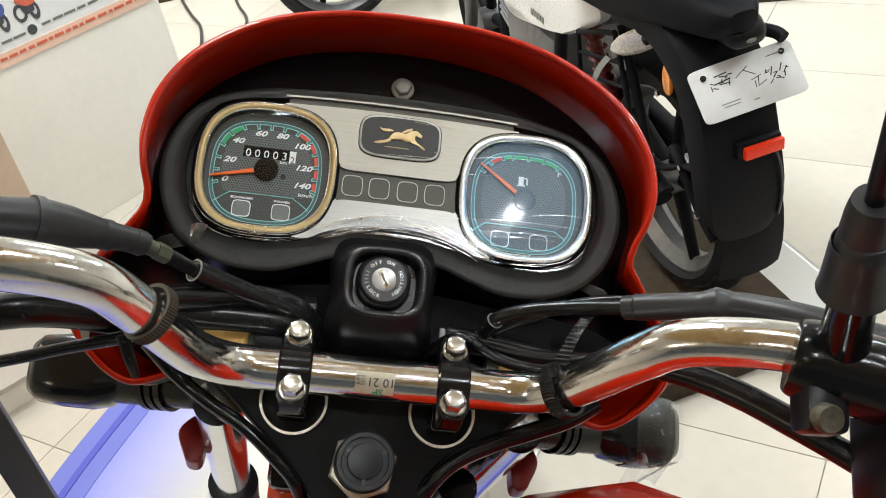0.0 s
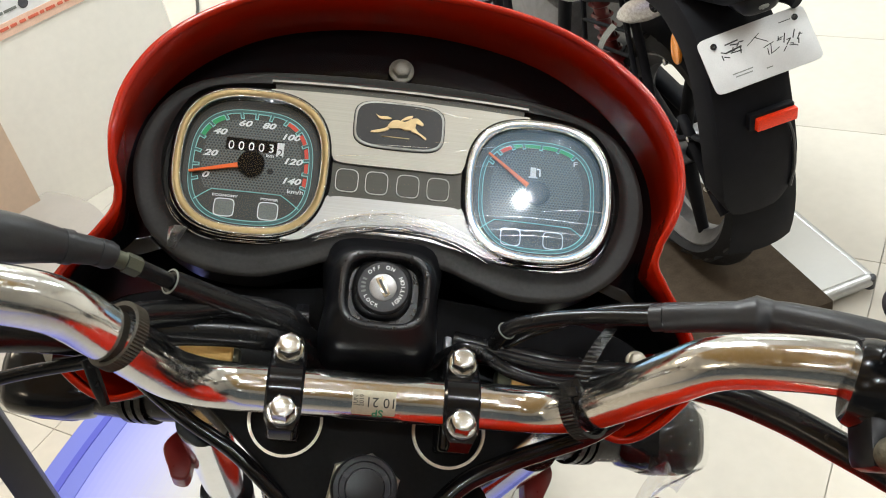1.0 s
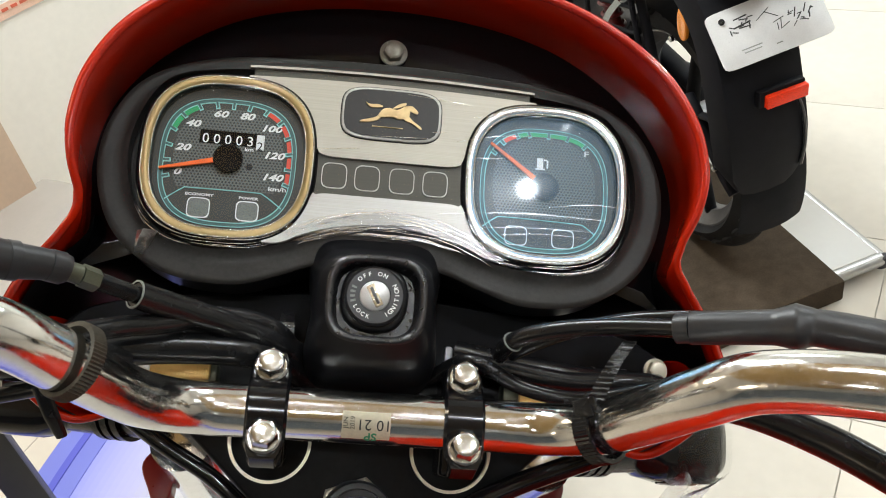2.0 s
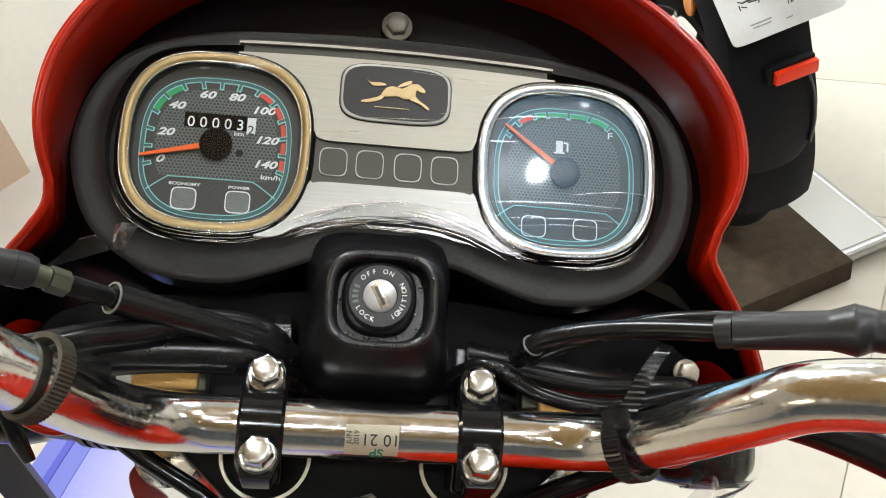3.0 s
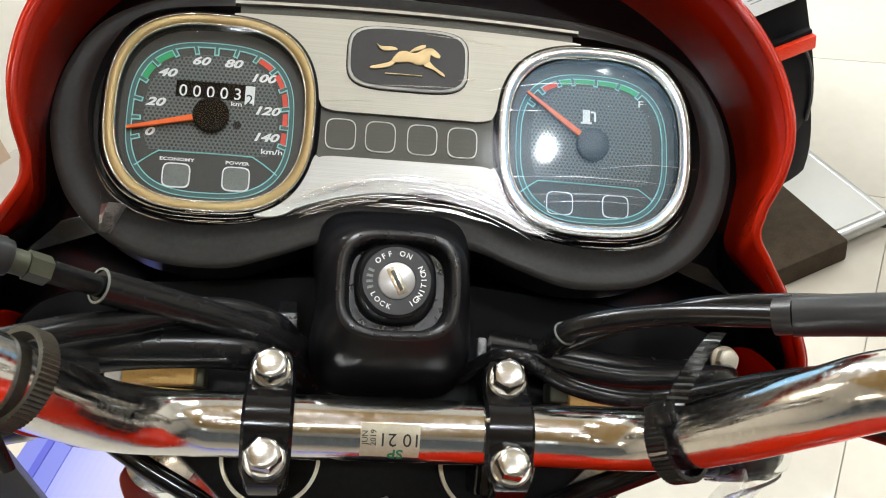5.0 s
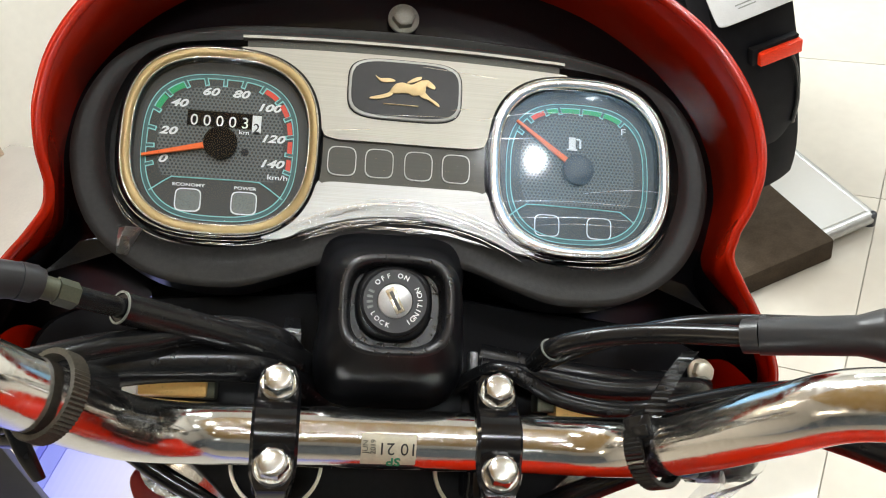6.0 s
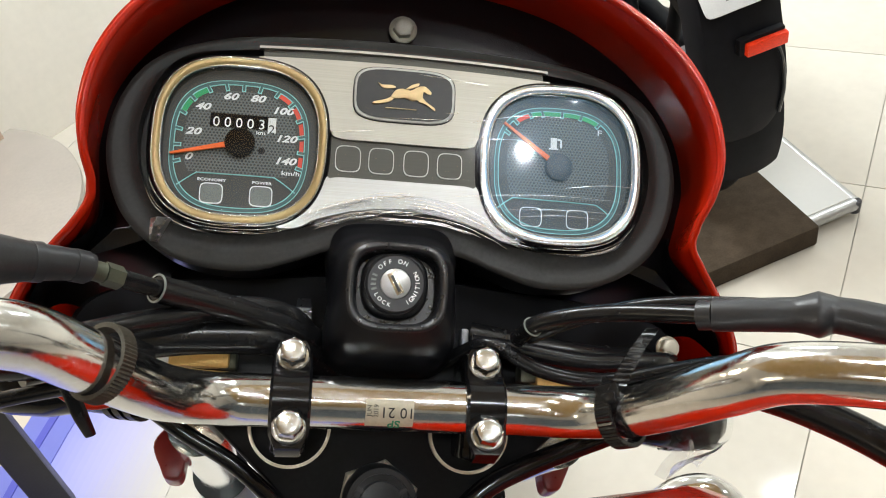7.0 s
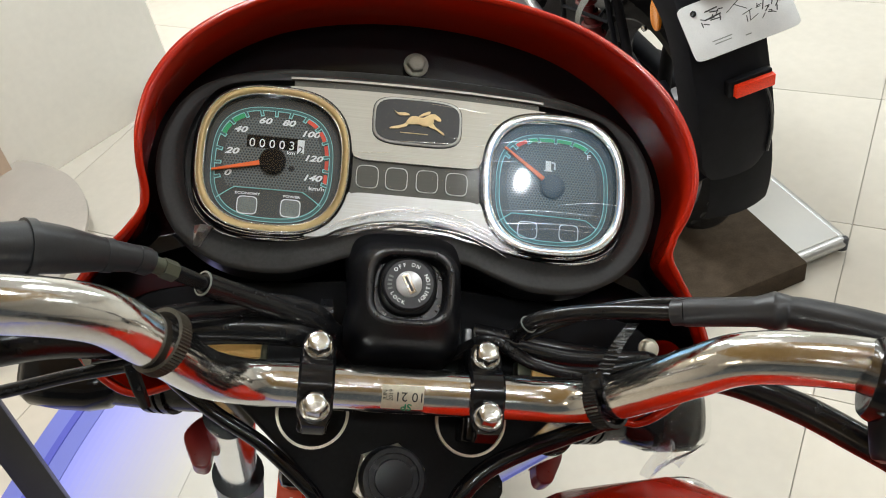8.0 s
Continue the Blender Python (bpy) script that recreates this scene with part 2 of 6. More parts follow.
POSTER_PEACH = surface("poster_peach", (0.82, 0.55, 0.42), 0.45, 0, 0.08, 30)
POSTER_DARK = surface("poster_dark", (0.07, 0.07, 0.08), 0.45, 0, 0.3, 60)
POST_BROWN = surface("dark_brown_paint", (0.020, 0.018, 0.013), 0.5, 0, 0.2, 30, 0.1, 600)
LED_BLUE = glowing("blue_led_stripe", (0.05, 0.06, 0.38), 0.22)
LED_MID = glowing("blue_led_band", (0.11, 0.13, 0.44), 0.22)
# the rim's light spill, put into colours that fade from blue to white
GLOW_FADE = [glowing("painted_glow_step", (0.20 + 0.28 * f, 0.215 + 0.25 * f, 0.62 - 0.18 * f), 0.30 * (1 - f) ** 1.2 + 0.01) for f in np.linspace(0, 1, 18)]
LAMP_ON = glowing("lamp_diffuser", (1.0, 0.96, 0.88), 14.0)
GLASS = clear("gauge_glass", (0.97, 0.99, 1.0), 0.030, 0.065)
FILM = clear("wrap_film", (0.99, 0.99, 0.99), 0.0006, 0.08, 0.03, (30, 220, 60))
FILM_CRUMPLED = clear("crumpled_film", (0.96, 0.96, 0.96), 0.10, 0.10, 0.6, (18, 420, 60))
FILM_LOOSE = clear("loose_film", (0.95, 0.95, 0.94), 0.15, 0.30, 0.8, (90, 90, 90))
FILM_SLEEVE = clear("lamp_film", (0.93, 0.94, 0.93), 0.05, 0.16, 0.9, (120, 160, 120))
FILM_TAB = clear("film_scrap", (0.90, 0.90, 0.89), 0.40, 0.35, 0.8, (200, 200, 200))
# the downlight's bluish haze, put into the tint of a film's shine
HAZE = clear("film_blue_haze", (0.98, 0.99, 1.0), 0.034, 0.30, 0.2, (40, 260, 60), (0.45, 0.74, 1.0))
DARK_STEEL = surface("dark_steel", (0.055, 0.055, 0.06), 0.38, 0.7, 0.2, 80)
BARREL_SLOT = surface("slot_steel", (0.10, 0.10, 0.10), 0.5, 0.6, 0.1)
BARREL = surface("lock_barrel_metal", (0.55, 0.55, 0.55), 0.35, 0.6, 0.1, 300)
BRUSHED_BRIGHT = brushed("brushed_bright_silver", (0.37, 0.36, 0.335), 0.36)
BLACK_EDGE = surface("satin_black_plastic", (0.014, 0.014, 0.016), 0.28, 0.0, 0.1, 60, 0.0, 2500, spec=0.55, rvar=0.01)
CREASE = clear("film_crease", (1, 1, 1), 0.55, 0.22)
LIP_CHROME = surface("lip_chrome", (0.62, 0.58, 0.50), 0.26, 0.9, 0.02, 30, rvar=0.01)

MATT_BLACK = surface("matt_black_plastic", (0.007, 0.007, 0.009), 0.6, 0.0, 0.25, 50, 0.1, 900, spec=0.12)
SATIN_BLACK = surface("satin_black_paint", (0.008, 0.008, 0.009), 0.38, 0.0, 0.25, 50, 0.05, 900, spec=0.14, rvar=0.03)
POSTER_BLUE = surface("poster_blue", (0.08, 0.12, 0.35), 0.45, 0, 0.15, 30)
SHOCK_RED = surface("shock_red_paint", (0.11, 0.008, 0.008), 0.4, 0.0, 0.1, 60)


# ---------------------------------------------------------------- building tools
WORLD_OF = {}


def thing(name, label, category, m=None, group="", kind=""):
    ob = new(name)
    m = m or Matrix.Identity(4)
    ob.matrix_basis = m
    WORLD_OF[ob.name] = m
    ob.empty_display_size = 0.1
    return tagged(ob, label, category, group, kind)


def finish(bm, name, material, smooth=40):
    bmesh.ops.remove_doubles(bm, verts=bm.verts, dist=1e-7)
    bmesh.ops.recalc_face_normals(bm, faces=bm.faces)
    me = bpy.data.meshes.new(name)
    for f in bm.faces:
        f.smooth = True
    bm.to_mesh(me)
    bm.free()
    me.set_sharp_from_angle(angle=radians(smooth))
    me.materials.append(material)
    return me


def put(ob, parent, m):
    """Hang ob under parent, with the pose m in the world."""
    if parent is not None:
        ob.parent = parent
        ob.matrix_parent_inverse = WORLD_OF[parent.name].inverted()
    ob.matrix_basis = m
    WORLD_OF[ob.name] = m
    return ob


def part(name, bm, material, parent, label="", m=None, smooth=40):
    me = finish(bm, name, material, smooth) if isinstance(bm, bmesh.types.BMesh) else bm
    ob = put(new(name, me), parent, m if m is not None else WORLD_OF[parent.name])
    if label:
        ob["label"] = label
    return ob


def solo(name, bm, material, label, category, m=None, group="", kind="", smooth=40):
    ob = new(name, finish(bm, name, material, smooth))
    ob.matrix_basis = m or Matrix.Identity(4)
    WORLD_OF[ob.name] = m or Matrix.Identity(4)
    return tagged(ob, label, category, group, kind)


def curve(points, steps=8, closed=False):
    """A smooth line through the points."""
    p = [np.array(q, float) for q in points]
    k, out = len(p), []
    for i in range(k if closed else k - 1):
        a, b, c, d = (p[j % k] if closed else p[min(max(j, 0), k - 1)] for j in (i - 1, i, i + 1, i + 2))
        for s in range(steps):
            t = s / steps
            out.append(0.5 * (2 * b + (c - a) * t + (2 * a - 5 * b + 4 * c - d) * t * t + (3 * b - a - 3 * c + d) * t ** 3))
    if not closed:
        out.append(p[-1])
    return out


def loft(loops, caps=(True, True), wrap=False, closed=True, bm=None):
    """Skin over loops of equal length; wrap joins the last to the first."""
    bm = bm or bmesh.new()
    rows = [[bm.verts.new(tuple(q)) for q in loop] for loop in loops]
    k = len(rows[0])
    pairs = list(zip(rows, rows[1:])) + ([(rows[-1], rows[0])] if wrap else [])
    for a, b in pairs:
        for i in range(k if closed else k - 1):
            j = (i + 1) % k
            bm.faces.new((a[i], a[j], b[j], b[i]))
    if not wrap and closed:
        if caps[0]:
            bm.faces.new(rows[0][::-1])
        if caps[1]:
            bm.faces.new(rows[-1])
    return bm


def sweep(points, radius, seg=16, steps=8, caps=True, bm=None, flat=1.0, smoothed=True):
    """A round (or flattened) tube along a smooth line. radius: one number or one for each point."""
    path = [np.array(q, float) for q in (curve(points, steps) if smoothed else points)]
    if isinstance(radius, (int, float)):
        rad = [radius] * len(path)
    else:
        rad = np.interp(np.linspace(0, 1, len(path)), np.linspace(0, 1, len(radius)), radius)
    side, loops = None, []
    for i, q in enumerate(path):
        d = path[min(i + 1, len(path) - 1)] - path[max(i - 1, 0)]
        d /= np.linalg.norm(d)
        if side is None:
            side = np.cross(d, (0, 0, 1) if abs(d[2]) < 0.9 else (1, 0, 0))
        side = side - d * (side @ d)
        side /= np.linalg.norm(side)
        up = np.cross(side, d)
        loops.append([q + rad[i] * (math.cos(a) * side + flat * math.sin(a) * up) for a in np.linspace(0, 2 * math.pi, seg, endpoint=False)])
    return loft(loops, (caps, caps), bm=bm)


def squircle(cx, cy, hx, hy, p=2.7, k=64, z=0.0, a0=0.0, a1=360.0):
    out = []
    for a in np.radians(np.linspace(a0, a1, k, endpoint=(a1 - a0) < 359.9)):
        c, s = math.cos(a), math.sin(a)
        r = (abs(c / hx) ** p + abs(s / hy) ** p) ** (-1 / p)
        out.append((cx + r * c, cy + r * s, z))
    return out


def at_z(loop, z):
    return [(q[0], q[1], z) for q in loop]


def prism(loop, z0, z1, bevel=0.0, bm=None):
    """A plate with the outline loop from z0 to z1; bevel rounds its upper edge."""
    if bevel:
        c = np.mean([q[:2] for q in loop], axis=0)
        size = max(np.abs(np.array([q[:2] for q in loop]) - c).max(), 1e-6)
        loops = [at_z(loop, z0), at_z(loop, z1 - bevel)]
        for f in (0.3, 0.7, 1.0):
            k = 1 - bevel * (1 - math.cos(f * math.pi / 2)) / size
            loops.append([(c[0] + (q[0] - c[0]) * k, c[1] + (q[1] - c[1]) * k, z1 - bevel + bevel * math.sin(f * math.pi / 2)) for q in loop])
    else:
        loops = [at_z(loop, z0), at_z(loop, z1)]
    return loft(loops, bm=bm)


def band(inner, outer, z0, z1, bm=None):
    """A closed flat ring between two outlines."""
    return loft([at_z(outer, z0), at_z(outer, z1), at_z(inner, z1), at_z(inner, z0)], wrap=True, bm=bm)


def strip(inner, outer, z0, z1, bm=None):
    """A flat piece between two open lines."""
    return prism(list(outer) + list(inner)[::-1], z0, z1, bm=bm)


def block(sx, sy, sz, bevel=0.0, at=(0, 0, 0), turn=None, segments=2, bm=None):
    tmp = bmesh.new()
    bmesh.ops.create_cube(tmp, size=1.0, matrix=Matrix.Diagonal((sx, sy, sz, 1)))
    if bevel:
        bmesh.ops.bevel(tmp, geom=list(tmp.edges), offset=bevel, segments=segments, profile=0.5, affect="EDGES")
    tmp.transform(Matrix.Translation(at) @ (turn or Matrix.Identity(4)))
    if bm is None:
        return tmp
    me = bpy.data.meshes.new("tmp")
    tmp.to_mesh(me)
    tmp.free()
    bm.from_mesh(me)
    bpy.data.meshes.remove(me)
    return bm


def turned(profile, seg=40, caps=(True, True), bm=None):
    """A turned body about z from (radius, z) pairs."""
    loops = [[(r * math.cos(a), r * math.sin(a), z) for a in np.linspace(0, 2 * math.pi, seg, endpoint=False)] for r, z in profile]
    return loft(loops, caps, bm=bm)


def hexagon(r, turn=0.0, k=1):
    return [(r * math.cos(a + turn), r * math.sin(a + turn), 0) for a in np.linspace(0, 2 * math.pi, 6, endpoint=False)]


def bolt(r, h, washer=0.0):
    """A hexagon head with a rounded top, on its washer flange."""
    bm = bmesh.new()
    if washer:
        turned([(washer, 0), (washer, h * 0.22), (washer * 0.9, h * 0.3)], 28, bm=bm)
    loops = [[(q[0] * s, q[1] * s, z) for q in hexagon(r, 0.2)] for s, z in ((1, h * 0.2), (1, h * 0.82), (0.93, h * 0.93))]
    loft(loops, (True, True), bm=bm)
    turned([(r * 0.88, h * 0.91), (r * 0.82, h * 0.96), (r * 0.60, h * 0.995), (r * 0.34, h * 1.015), (r * 0.10, h * 1.02)], 24, bm=bm)
    return bm


def lettering(name, body, size, m, material, parent, shear=0.0, label="", bold=0.0, align="CENTER"):
    """Raised lettering in the built-in font, as a mesh."""
    cu = bpy.data.curves.new(name, "FONT")
    cu.body, cu.size, cu.shear, cu.offset = body, size, shear, bold
    cu.align_x, cu.align_y, cu.extrude, cu.resolution_u = align, "CENTER", 0.00008, 3
    tmp = new("tmp_text", cu)
    me = bpy.data.meshes.new_from_object(tmp.evaluated_get(bpy.context.evaluated_depsgraph_get()))
    bpy.data.objects.remove(tmp)
    bpy.data.curves.remove(cu)
    me.name = name
    me.materials.clear()
    me.materials.append(material)
    return part(name, me, material, parent, label, m)


# ---------------------------------------------------------------- the showroom
def wall(name, a, b, h, thick, material, label):
    """An upright slab from a to b, its front on the line."""
    a, b = Vector((*a, 0)), Vector((*b, 0))
    d = b - a
    m = Matrix.Translation(a) @ Matrix.Rotation(math.atan2(d.y, d.x), 4, "Z")
    return solo(name, block(d.length, thick, h, at=(d.length / 2, thick / 2, h / 2)), material, label, "wall", m, kind="structure")


TURN_TILES = pose(0.577, 1.388, 0, 0, 0, -26.7)
floor = solo("floor", block(14, 14, 0.08, at=(0, 0, -0.046)), GROUT, "glossy cream vitrified tile floor with thin grout lines", "floor", TURN_TILES, kind="structure")
ceiling = solo("ceiling", block(12.4, 12.4, 0.1, at=(0, 0.6, CEIL + 0.05)), CEILING, "white painted showroom ceiling with recessed lights", "ceiling", kind="structure")
solo("ceiling_raft", block(5.4, 4.3, 0.06, 0.004, at=(0.6, -0.75, CEIL - 0.035)), TAN, "tan veneered ceiling raft with downlights", "ceiling", kind="structure")
wall("wall_north", (-6, 6.4), (6, 6.4), CEIL, 0.15, WALL, "plain cream painted showroom wall")
wall("wall_east", (6, 6.4), (6, -5.5), CEIL, 0.15, WALL, "plain cream painted showroom wall")
# the south wall is unseen, kept dark to shape reflections in the chrome
wall("wall_south", (6, -5.5), (-6, -5.5), CEIL, 0.15, DARK_WALL, "plain unseen wall, made dark for the chrome's reflections")
wall("wall_west", (-6, -5.5), (-6, 6.4), CEIL, 0.15, WALL, "plain cream painted showroom wall")

# partition with a poster, ending in an upright edge
PART_A, PART_DIR = Vector((-1.60, 2.67, 0)), math.degrees(math.atan2(0.755, 0.655))
PARTITION = Matrix.Translation(PART_A) @ Matrix.Rotation(radians(PART_DIR), 4, "Z")
partition = solo("wall_partition", block(1.64, 0.10, 2.3, 0.003, at=(-0.20, 0.05, 1.15)), WALL, "cream painted partition wall with a poster", "wall", PARTITION, kind="structure")
poster = thing("poster", "white printed poster with a red strip and small motorcycles", "poster", PARTITION)
part("sheet", block(1.6, 0.004, 1.0, at=(-0.20, -0.004, 1.125)), POSTER, poster)
part("border", block(1.6, 0.003, 0.045, at=(-0.20, -0.0075, 0.650)), POSTER_PEACH, poster, "peach strip along the lower edge")
random.seed(4)
x = -0.95
while x < 0.56:
    w = random.uniform(0.012, 0.038)
    part("caption_bar", block(w, 0.003, 0.009, at=(x + w / 2, -0.0105, 0.655)), POSTER_RED, poster, "unreadable red caption")
    x += w + random.uniform(0.006, 0.012)
for i in range(9):
    w = 0.030 + 0.006 * (i % 3)
    part("text_bar", block(w, 0.002, 0.008, at=(0.215 + 0.043 * i - 0.44 * (i // 5), -0.0075, 0.705 - 0.004 * (i // 5))), LENS_GREY, poster, "unreadable grey caption")
part("printed_roundel", turned([(0.016, 0), (0.016, 0.002), (0.010, 0.0022)], 20), POSTER_DARK, poster, "", PARTITION @ pose(0.165, -0.0065, 0.703, 90))
for i in range(11):
    x = -0.90 + 0.105 * i
    body = POSTER_RED if i % 3 else POSTER_BLUE
    part("picture_wheel", loft([[(q[0] * s, q[1] * s, z) for q in squircle(0, 0, 0.021, 0.029, 2, 24)] for s, z in ((0.62, 0.0), (1, 0.0), (1, 0.002), (0.62, 0.002))], wrap=True), POSTER_DARK, poster, "", PARTITION @ pose(x, -0.0065, 0.762, 90))
    part("picture_wheel", loft([[(q[0] * s, q[1] * s, z) for q in squircle(0, 0, 0.016, 0.030, 2, 24)] for s, z in ((0.5, 0.0), (1, 0.0), (1, 0.002), (0.5, 0.002))], wrap=True), POSTER_DARK, poster, "", PARTITION @ pose(x + 0.046, -0.0070, 0.756, 90))
    part("picture_body", prism(curve([(-0.030, 0.0, 0), (0.010, 0.012, 0), (0.036, 0.004, 0), (0.030, -0.024, 0), (0.004, -0.030, 0), (-0.018, -0.018, 0)], 4, True), 0.0, 0.002), body, poster, "", PARTITION @ pose(x + 0.026, -0.0090, 0.806, 90))
    part("picture_engine", prism(curve([(-0.018, 0.010, 0), (0.016, 0.012, 0), (0.020, -0.014, 0), (-0.010, -0.018, 0)], 4, True), 0.0, 0.002), POSTER_DARK, poster, "", PARTITION @ pose(x + 0.026, -0.0080, 0.772, 90))

# beige column with a brown foot
column = thing("column", "beige clad column with a brown skirting foot", "column", Matrix.Translation((-1.62, 2.66, 0)) @ Matrix.Rotation(radians(PART_DIR), 4, "Z"), kind="structure")
part("shaft", block(0.5, 0.36, 2.9, 0.004, at=(-0.30, 0.14, 1.5)), BEIGE, column)
part("skirting", block(0.53, 0.39, 0.10, 0.004, at=(-0.30, 0.14, 0.05)), BROWN, column, "dark brown skirting")

# low round grey stand by the column
disc = thing("round_stand", "low round grey laminate display stand on the floor", "display stand", Matrix.Translation((-1.78, 2.17, 0)))
part("top", turned([(0.50, 0.085), (0.508, 0.09), (0.508, 0.105), (0.50, 0.11)], 72), GREY_TOP, disc)
part("base", turned([(0.47, 0.0), (0.47, 0.085)], 72), WALL, disc)

# platform of the white motorcycle
PLAT = Matrix.Translation((0.775, 1.83, 0)) @ Matrix.Rotation(radians(20), 4, "Z")
platform = thing("display_platform", "low white platform with a dark brown carpet runner", "platform", PLAT)
part("deck", block(1.5, 2.1, 0.036, 0.003, at=(-0.75, 1.05, 0.037)), PLATFORM, platform)
part("base", block(1.44, 2.04, 0.02, at=(-0.75, 1.05, 0.010)), METAL_TRIM, platform)
part("front_trim", sweep([(-0.13, -0.004, 0.036), (0.004, -0.004, 0.036)], 0.018, 12, 2), METAL_TRIM, platform, "dull aluminium edge trim")
part("side_trim", sweep([(0.004, -0.004, 0.036), (0.004, 2.1, 0.036)], 0.018, 12, 2), METAL_TRIM, platform, "dull aluminium edge trim")
part("end_cap", turned([(0.010, 0), (0.015, 0.004), (0.015, 0.034), (0.010, 0.038)], 20), DARK_STEEL, platform, "", PLAT @ pose(0.006, -0.006, 0.012))
part("runner", block(0.64, 2.2, 0.062, 0.006, at=(-0.13 - 0.32, 1.05, 0.033)), CARPET, platform, "dark brown carpet runner over the edge")

# plinth of the red motorcycle with lit blue rim
STAND_TOP = 0.53
HEADING = math.degrees(math.atan2(0.56, 0.83))
plinth_half = [(-0.70, 1.55), (-0.79, 1.30), (-0.875, 1.05), (-0.925, 0.78), (-0.93, 0.50), (-0.86, 0.20), (-0.72, -0.15), (-0.50, -0.50), (-0.20, -0.80), (0.12, -1.00), (0.45, -1.00), (0.62, -0.75), (0.52, -0.40), (0.30, -0.05), (0.08, 0.30), (-0.06, 0.62), (-0.13, 0.95), (-0.14, 1.28), (-0.18, 1.60), (-0.32, 1.86), (-0.54, 1.82)]


plinth_line = np.array([q[:2] for q in curve([(x, y, 0) for x, y in plinth_half], 8, True)])
plinth_along = np.roll(plinth_line, -1, 0) - np.roll(plinth_line, 1, 0)
plinth_in = np.stack((-plinth_along[:, 1], plinth_along[:, 0]), 1) / np.linalg.norm(plinth_along, axis=1)[:, None]


def plinth_room(i):
    """How far in the outline may be drawn at one point, by the largest circle that touches it there."""
    d = np.delete(plinth_line, i, 0) - plinth_line[i]
    ahead = d @ plinth_in[i]
    return min([(q @ q) / (2 * a) for q, a in zip(d, ahead) if a > 1e-4])


plinth_ease = np.array([min(1.0, plinth_room(i) / 0.325) for i in range(len(plinth_line))])
plinth_ease = np.min([np.roll(plinth_ease, k) for k in range(-3, 4)], axis=0)
for _ in range(6):
    plinth_ease = (np.roll(plinth_ease, 1) + plinth_ease + np.roll(plinth_ease, -1)) / 3


def plinth_edge(inset, z=0.0):
    """The plinth's rounded outline, drawn in by some metres, less at its narrow ends."""
    return [(*(q + n * inset * e), z) for q, n, e in zip(plinth_line, plinth_in, plinth_ease)]


plinth = thing("display_plinth", "white free-form display plinth with a glowing blue acrylic rim", "plinth")
part("body", prism(plinth_edge(0.02), 0.0, STAND_TOP - 0.03), PLATFORM, plinth)
part("top", prism(plinth_edge(0.300), STAND_TOP - 0.03, STAND_TOP), PLATFORM, plinth)
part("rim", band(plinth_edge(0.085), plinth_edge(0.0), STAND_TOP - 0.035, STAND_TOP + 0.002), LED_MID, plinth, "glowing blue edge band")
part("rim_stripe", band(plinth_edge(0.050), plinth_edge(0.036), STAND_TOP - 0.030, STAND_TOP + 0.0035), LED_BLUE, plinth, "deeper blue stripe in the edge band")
# blue spill across the top, painted as steps of weakening glow
for i, mat in enumerate(GLOW_FADE):
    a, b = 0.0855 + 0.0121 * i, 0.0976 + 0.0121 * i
    part("glow_band", band(plinth_edge(b), plinth_edge(a), STAND_TOP - 0.03, STAND_TOP + 0.001), mat, plinth, "band with the rim's fading blue glow painted in")

# square post standing on the plinth
POST = Matrix.Translation((-0.756, 0.879, STAND_TOP + 0.002)) @ Matrix.Rotation(radians(HEADING), 4, "Z")
post = thing("display_post", "dark brown square metal post standing on the lit plinth", "post", POST)
part("shaft", block(0.044, 0.044, 0.50, 0.003, at=(0, 0, 0.250)), POST_BROWN, post)
part("cap", block(0.046, 0.046, 0.010, 0.003, at=(0, 0, 0.505)), MATT_BLACK, post, "black end cap")

# recessed lights
def downlight(x, y, r=0.07):
    d = thing("downlight", "round recessed ceiling downlight, switched on", "ceiling light", Matrix.Translation((x, y, CEIL - (0.065 if -2.1 < x < 3.3 and -2.9 < y < 1.4 else 0.0))), "ceiling downlights")
    part("trim_ring", loft([[(q[0] * s, q[1] * s, z) for q in squircle(0, 0, r, r, 2, 32)] for s, z in ((1.0, 0.0), (1.25, 0.0), (1.25, -0.006), (1.0, -0.012))], wrap=True), METAL_TRIM, d)
    part("diffuser", turned([(r, -0.004), (r * 0.98, -0.008)], 32), LAMP_ON, d)


# the fixture at (-1.1, 3.1) is unseen, added to hold the partition's lamp
for x, y in ((1.9, 0.5), (1.6, 0.5), (0.2, 0.6), (-0.1, 0.6), (0.3, -0.9), (0.6, -0.9), (1.9, -1.3), (2.2, -1.3), (-0.6, -1.5), (-2.6, 1.2), (-1.1, 3.1), (3.2, 1.6)):
    downlight(x, y)
lamp_trim = thing("downlight", "round recessed ceiling downlight, switched on", "ceiling light", Matrix.Translation((0.995, -0.298, CEIL - 0.065)), "ceiling downlights")
part("trim_ring", loft([[(q[0] * s, q[1] * s, z) for q in squircle(0, 0, 0.06, 0.06, 2, 32)] for s, z in ((1.0, 0.0), (1.25, 0.0), (1.25, -0.006), (1.0, -0.010))], wrap=True), METAL_TRIM, lamp_trim)


# ---------------------------------------------------------------- the red motorcycle
# Steering frame: x to the rider's right along the dials, y up the dials, z out of them; origin on the speedometer's spindle.
STEER = Matrix(((0.95358, 0.15826, 0.25621, -0.13966), (0.02811, 0.80028, -0.59896, 0.44555), (-0.29983, 0.57836, 0.75868, 1.44370), (0, 0, 0, 1)))
MID = 0.0745
bike = thing("motorcycle", "red commuter motorcycle with chrome handlebar and twin-dial cluster on a plinth", "motorcycle", Matrix.Translation((-0.30, 0.56, STAND_TOP)))


